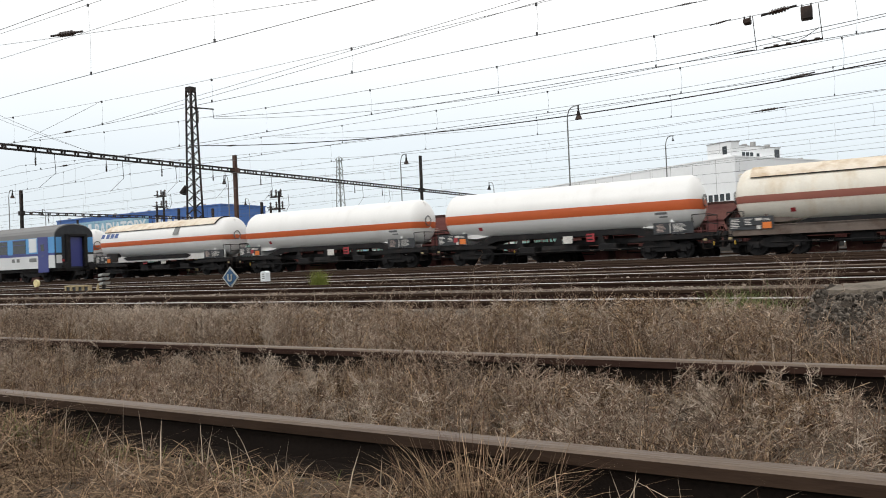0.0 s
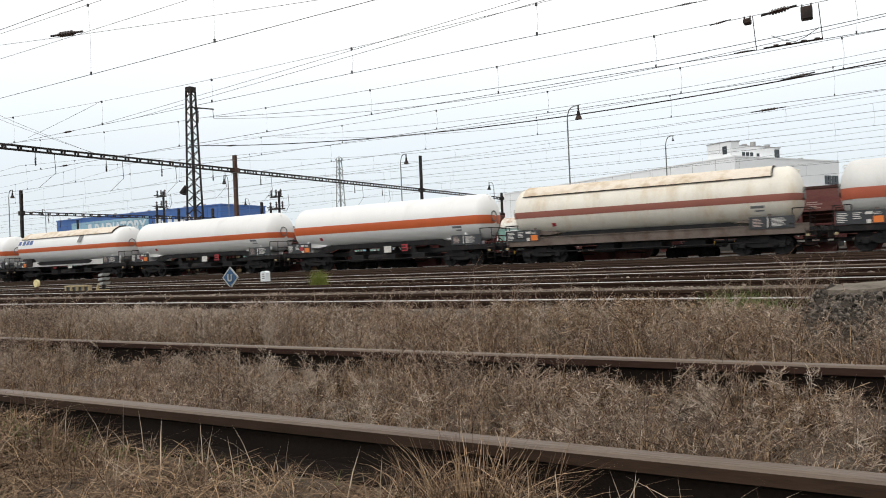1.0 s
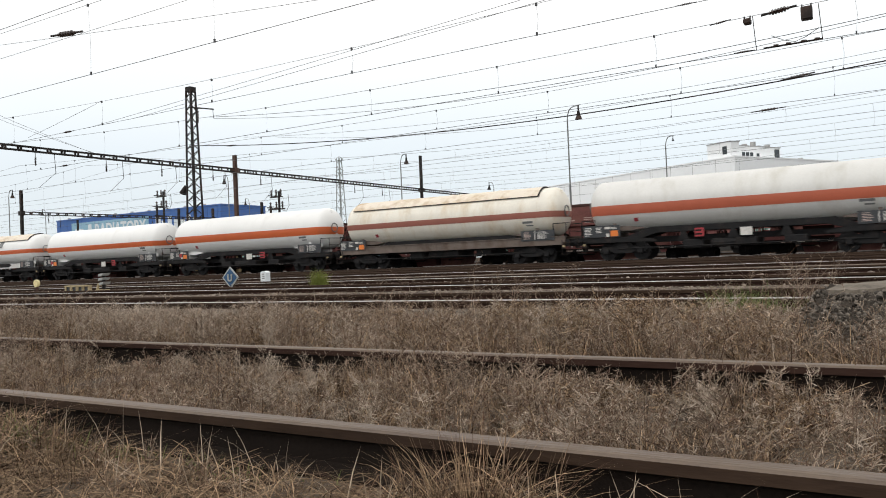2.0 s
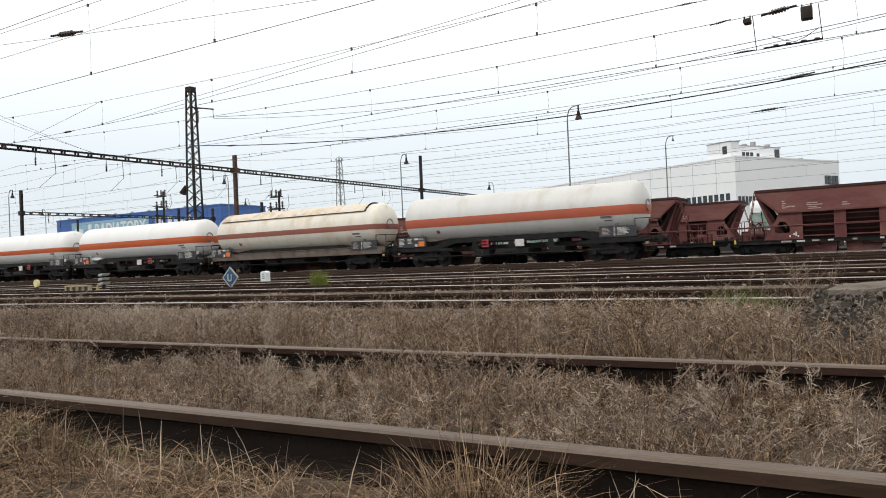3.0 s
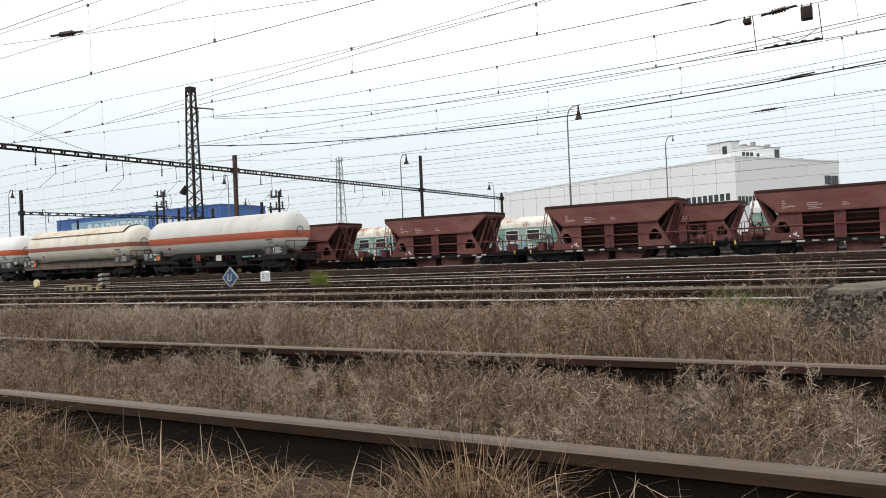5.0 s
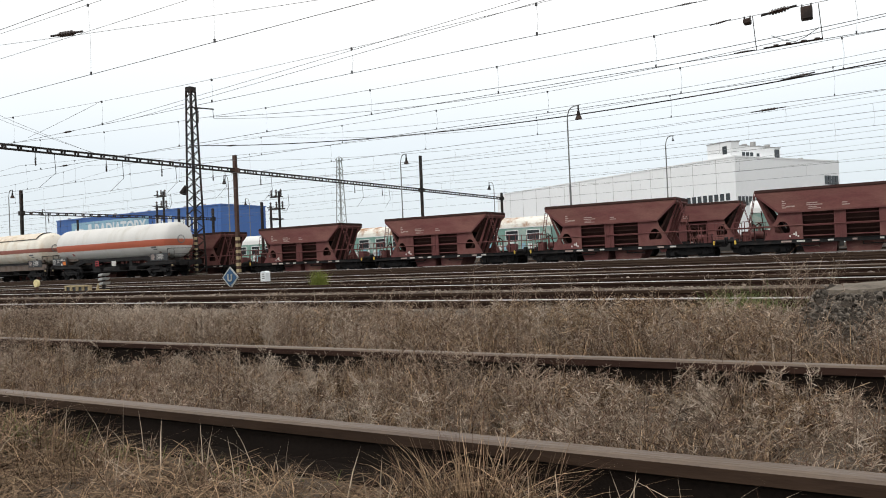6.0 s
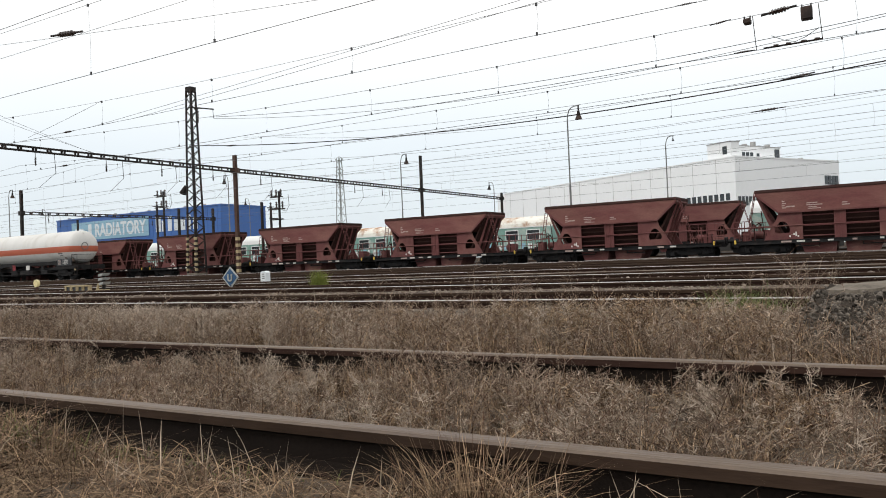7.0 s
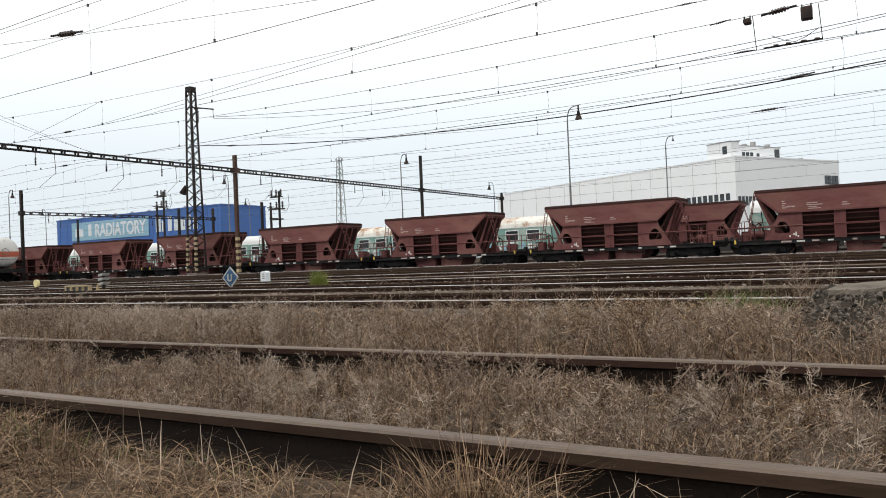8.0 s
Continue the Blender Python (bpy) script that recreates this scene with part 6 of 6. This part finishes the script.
    # single clumps that rise in front of the near rail
    for cx, cy, rx, ry, n, lo, hi in ((-0.85, 1.50, 0.085, 0.05, 420, 0.16, 0.31), (-2.80, 1.52, 0.24, 0.05, 380, 0.10, 0.25), (-2.25, 1.40, 0.2, 0.08, 200, 0.08, 0.18), (-0.10, 1.52, 0.10, 0.05, 120, 0.10, 0.22),
                                      (-2.4, 3.05, 0.12, 0.05, 90, 0.10, 0.19), (-0.75, 3.02, 0.16, 0.05, 130, 0.10, 0.20), (-1.4, 3.05, 0.08, 0.04, 80, 0.10, 0.19), (-0.2, 3.02, 0.12, 0.05, 80, 0.10, 0.19)):
        x, y = RNG.normal(cx, rx, n), np.minimum(RNG.normal(cy, ry, n), cy + 0.11)
        hd = np.arctan2(y - cy, x - cx) + RNG.normal(0, 0.7, n)
        blades("grass_clump", x, y, np.full(n, -0.01), RNG.uniform(lo, hi, n), RNG.uniform(0.002, 0.0050, n), RNG.uniform(0.1, 0.9, n), M_STRAW, "tall clump of dry straw grass against the rail", heading=hd)
    n = 46
    x, y = np.concatenate([RNG.uniform(-0.75, 0.0, n), RNG.uniform(-2.6, -1.0, n)]), RNG.uniform(1.36, 1.6, 2 * n)
    blades("pale_straw", x, y, np.full(2 * n, -0.01), RNG.uniform(0.14, 0.30, 2 * n), RNG.uniform(0.003, 0.0055, 2 * n), RNG.uniform(0.2, 1.1, 2 * n), M_SEED, "single bent pale straws in front of the rail")
    # green tufts
    for cx, cy, rx, ry, n, h0 in ((-1.12, 6.55, 0.16, 0.16, 900, 0.36), (-2.1, 5.6, 0.16, 0.2, 300, 0.30), (-5.5, 5.2, 0.5, 0.4, 200, 0.2), (-2.78, 1.54, 0.16, 0.05, 220, 0.17), (-2.15, 1.615, 0.35, 0.02, 420, 0.09), (-0.6, 6.9, 0.15, 0.1, 120, 0.25)):
        x, y = RNG.normal(cx, rx, n), RNG.normal(cy, ry, n)
        ok = off_rails(x, y)
        x, y = x[ok], y[ok]
        blades("green_tuft", x, y, np.full(len(x), -0.01), h0 * RNG.uniform(0.5, 1.2, len(x)), RNG.uniform(0.003, 0.007, len(x)), RNG.uniform(0.2, 1.1, len(x)), M_GREEN, "small green weed tuft in the dry grass")
    # the bright green tuft beside the third track
    n = 900
    x, y = RNG.normal(-11.75, 0.075, n), RNG.normal(13.75, 0.075, n)
    hd = np.arctan2(y - 13.75, x + 11.75) + RNG.normal(0, 0.5, n)
    blades("grass_tussock", x, y, np.full(n, -0.05), RNG.uniform(0.25, 0.66, n), RNG.uniform(0.005, 0.010, n), RNG.uniform(0.03, 0.42, n), M_TUSSOCK, "bright yellow-green grass tussock beside the track", heading=hd)
    # sparse growth between the farther tracks
    for y0, n in ((9.9, 1500), (13.95, 900), (18.9, 700)):
        x = RNG.uniform(-34, 2, n); y = RNG.normal(y0, 0.32, n)
        keep = RNG.uniform(size=n) < patchy(x, y, 0.9, y0)
        x, y = x[keep], y[keep]
        weeds("dead_weeds", x, y, np.full(len(x), -0.05), RNG.uniform(0.06, 0.24, len(x)), M_WEED, M_SEED, "sparse dead weeds between the tracks", 6, 4, 1.5)
    # tall rusty stems near the gravel heap
    x = np.concatenate([RNG.normal(-0.55, 0.12, 26), RNG.normal(-3.1, 0.35, 34), RNG.normal(-0.95, 0.2, 14), RNG.normal(-5.0, 0.5, 12)])
    y = RNG.uniform(6.3, 6.95, len(x))
    weeds("tall_weeds", x, y, np.full(len(x), -0.01), RNG.uniform(0.28, 0.56, len(x)), M_WEED, M_WEED, "tall thin rusty-brown weed stems", 9, 5, 1.4)


def make_gravel_heap():
    """Heap of dark gravel with a worn concrete edge on top, between the near tracks."""
    x0, x1, y0, y1, top = -0.62, 3.0, 4.40, 6.5, 0.335
    nx, ny = 48, 34
    bm = bmesh.new()
    g = []
    def surf(x, y):
        e = min((x - x0) / 0.22, (y - y0) / 0.55, (x1 - x) / 0.5, (y1 - y) / 0.5)
        e = max(0.0, min(1.0, e))
        low = 0.05 if (y > 5.0 and x > -0.34) else 0.0
        return -0.05 - low + (top + 0.05) * e ** 0.75 + 0.045 * noise.noise((x * 4, y * 4, 2)) + 0.035 * noise.noise((x * 11, y * 11, 3))
    for j in range(ny + 1):
        g.append([bm.verts.new((x0 + (x1 - x0) * i / nx, y0 + (y1 - y0) * j / ny, surf(x0 + (x1 - x0) * i / nx, y0 + (y1 - y0) * j / ny))) for i in range(nx + 1)])
    for r, s in zip(g, g[1:]):
        for i in range(nx):
            bm.faces.new((r[i], r[i + 1], s[i + 1], s[i]))
    heap = tagged(part("rubble_mound", bm, M_MOUND), "heap of dark grey gravel beside the disused track", "gravel heap")
    # loose stones
    phi = (1 + 5 ** 0.5) / 2
    ico = np.array([(-1, phi, 0), (1, phi, 0), (-1, -phi, 0), (1, -phi, 0), (0, -1, phi), (0, 1, phi), (0, -1, -phi), (0, 1, -phi), (phi, 0, -1), (phi, 0, 1), (-phi, 0, -1), (-phi, 0, 1)]) / 1.9
    tri = np.array([(0, 11, 5), (0, 5, 1), (0, 1, 7), (0, 7, 10), (0, 10, 11), (1, 5, 9), (5, 11, 4), (11, 10, 2), (10, 7, 6), (7, 1, 8), (3, 9, 4), (3, 4, 2), (3, 2, 6), (3, 6, 8), (3, 8, 9), (4, 9, 5), (2, 4, 11), (6, 2, 10), (8, 6, 7), (9, 8, 1)])
    n = 30000
    x, y = RNG.uniform(x0, 1.4, n), RNG.uniform(y0 - 0.1, 6.0, n)
    ok = ~((x > -0.42) & (y > 5.02))
    x, y = x[ok], y[ok]
    n = len(x)
    z = np.array([surf(a, b) for a, b in zip(x, y)])
    r = 0.003 + 0.013 * RNG.uniform(0, 1, n) ** 3.0
    v = ico[None] * RNG.uniform(0.55, 1.3, (n, 12, 1)) * RNG.uniform(0.6, 1.3, (n, 1, 3)) * r[:, None, None] + np.stack([x, y, z + 0.004], 1)[:, None]
    f = np.arange(n)[:, None, None] * 12 + tri[None]
    st = array_mesh("gravel_stones", v.reshape(-1, 3), f.reshape(-1, 3), M_GRAVEL)
    tagged(st, "loose dark grey stones on the gravel heap", "gravel", kind="stuff")
    bm = bmesh.new()
    pts = [(-0.40, 5.25), (-0.2, 5.10), (0.0, 5.06), (0.4, 5.10), (0.9, 5.02), (3.0, 5.0), (3.0, 6.3), (0.0, 6.3), (-0.34, 5.9)]
    prism(bm, pts, top - 0.12, top + 0.022, axis="z")
    bmesh.ops.bevel(bm, geom=bm.edges[:], offset=0.022, segments=2, affect="EDGES")
    bmesh.ops.triangulate(bm, faces=bm.faces[:])
    bmesh.ops.subdivide_edges(bm, edges=bm.edges[:], cuts=4, use_grid_fill=True)
    for v in bm.verts:                               # chipped and uneven
        k = noise.noise(v.co * 6.0) * 0.016 + noise.noise(v.co * 19.0) * 0.008
        v.co += Vector((k, k * 1.4, k))
    slab = part("concrete_slab", bm, M_CONCRETE)
    tagged(slab, "worn beige concrete slab on top of the gravel heap", "slab")
    # scattered ballast on the far track beds
    n = 26000
    ty = np.array([7.95, 11.95, 16.0])[RNG.integers(0, 3, n)]
    y = ty + RNG.uniform(-1.9, 1.9, n)
    x = RNG.uniform(-36, 3, n)
    z = 0.083 - np.maximum(np.abs(y - ty) - 1.55, 0) * 0.29
    ok = np.abs(np.abs(y - ty) - 0.7525) > 0.09
    x, y, z = x[ok], y[ok], z[ok]
    n = len(x)
    r = RNG.uniform(0.014, 0.036, n)
    v = ico[None] * RNG.uniform(0.6, 1.3, (n, 12, 1)) * RNG.uniform(0.6, 1.3, (n, 1, 3)) * r[:, None, None] + np.stack([x, y, z], 1)[:, None]
    f = np.arange(n)[:, None, None] * 12 + tri[None]
    tagged(array_mesh("ballast_stones", v.reshape(-1, 3), f.reshape(-1, 3), M_STONE), "rust-brown ballast stones on the track beds", "ballast", kind="stuff")


make_grass()
make_gravel_heap()


# ---------------------------------------------------------------- movement
def motions():
    times = [0.5 * k for k in range(17)]
    for wagon, x0 in TANKS:
        walk(wagon, [(t, pose(x0 - V_TANK * t - 0.0019 * t ** 3, Y_TANK, RAIL)) for t in times])
    walk(COACH, [(t, pose(-47.9 - V_COACH * t, Y_COACH, RAIL)) for t in times])
    for ws, at, speed in WHEELS:
        step = math.degrees(speed / 0.46) / FPS
        walk(ws, [(k / FPS, pose(*at, 0, -step * k, 0)) for k in range(0, 241)])


motions()
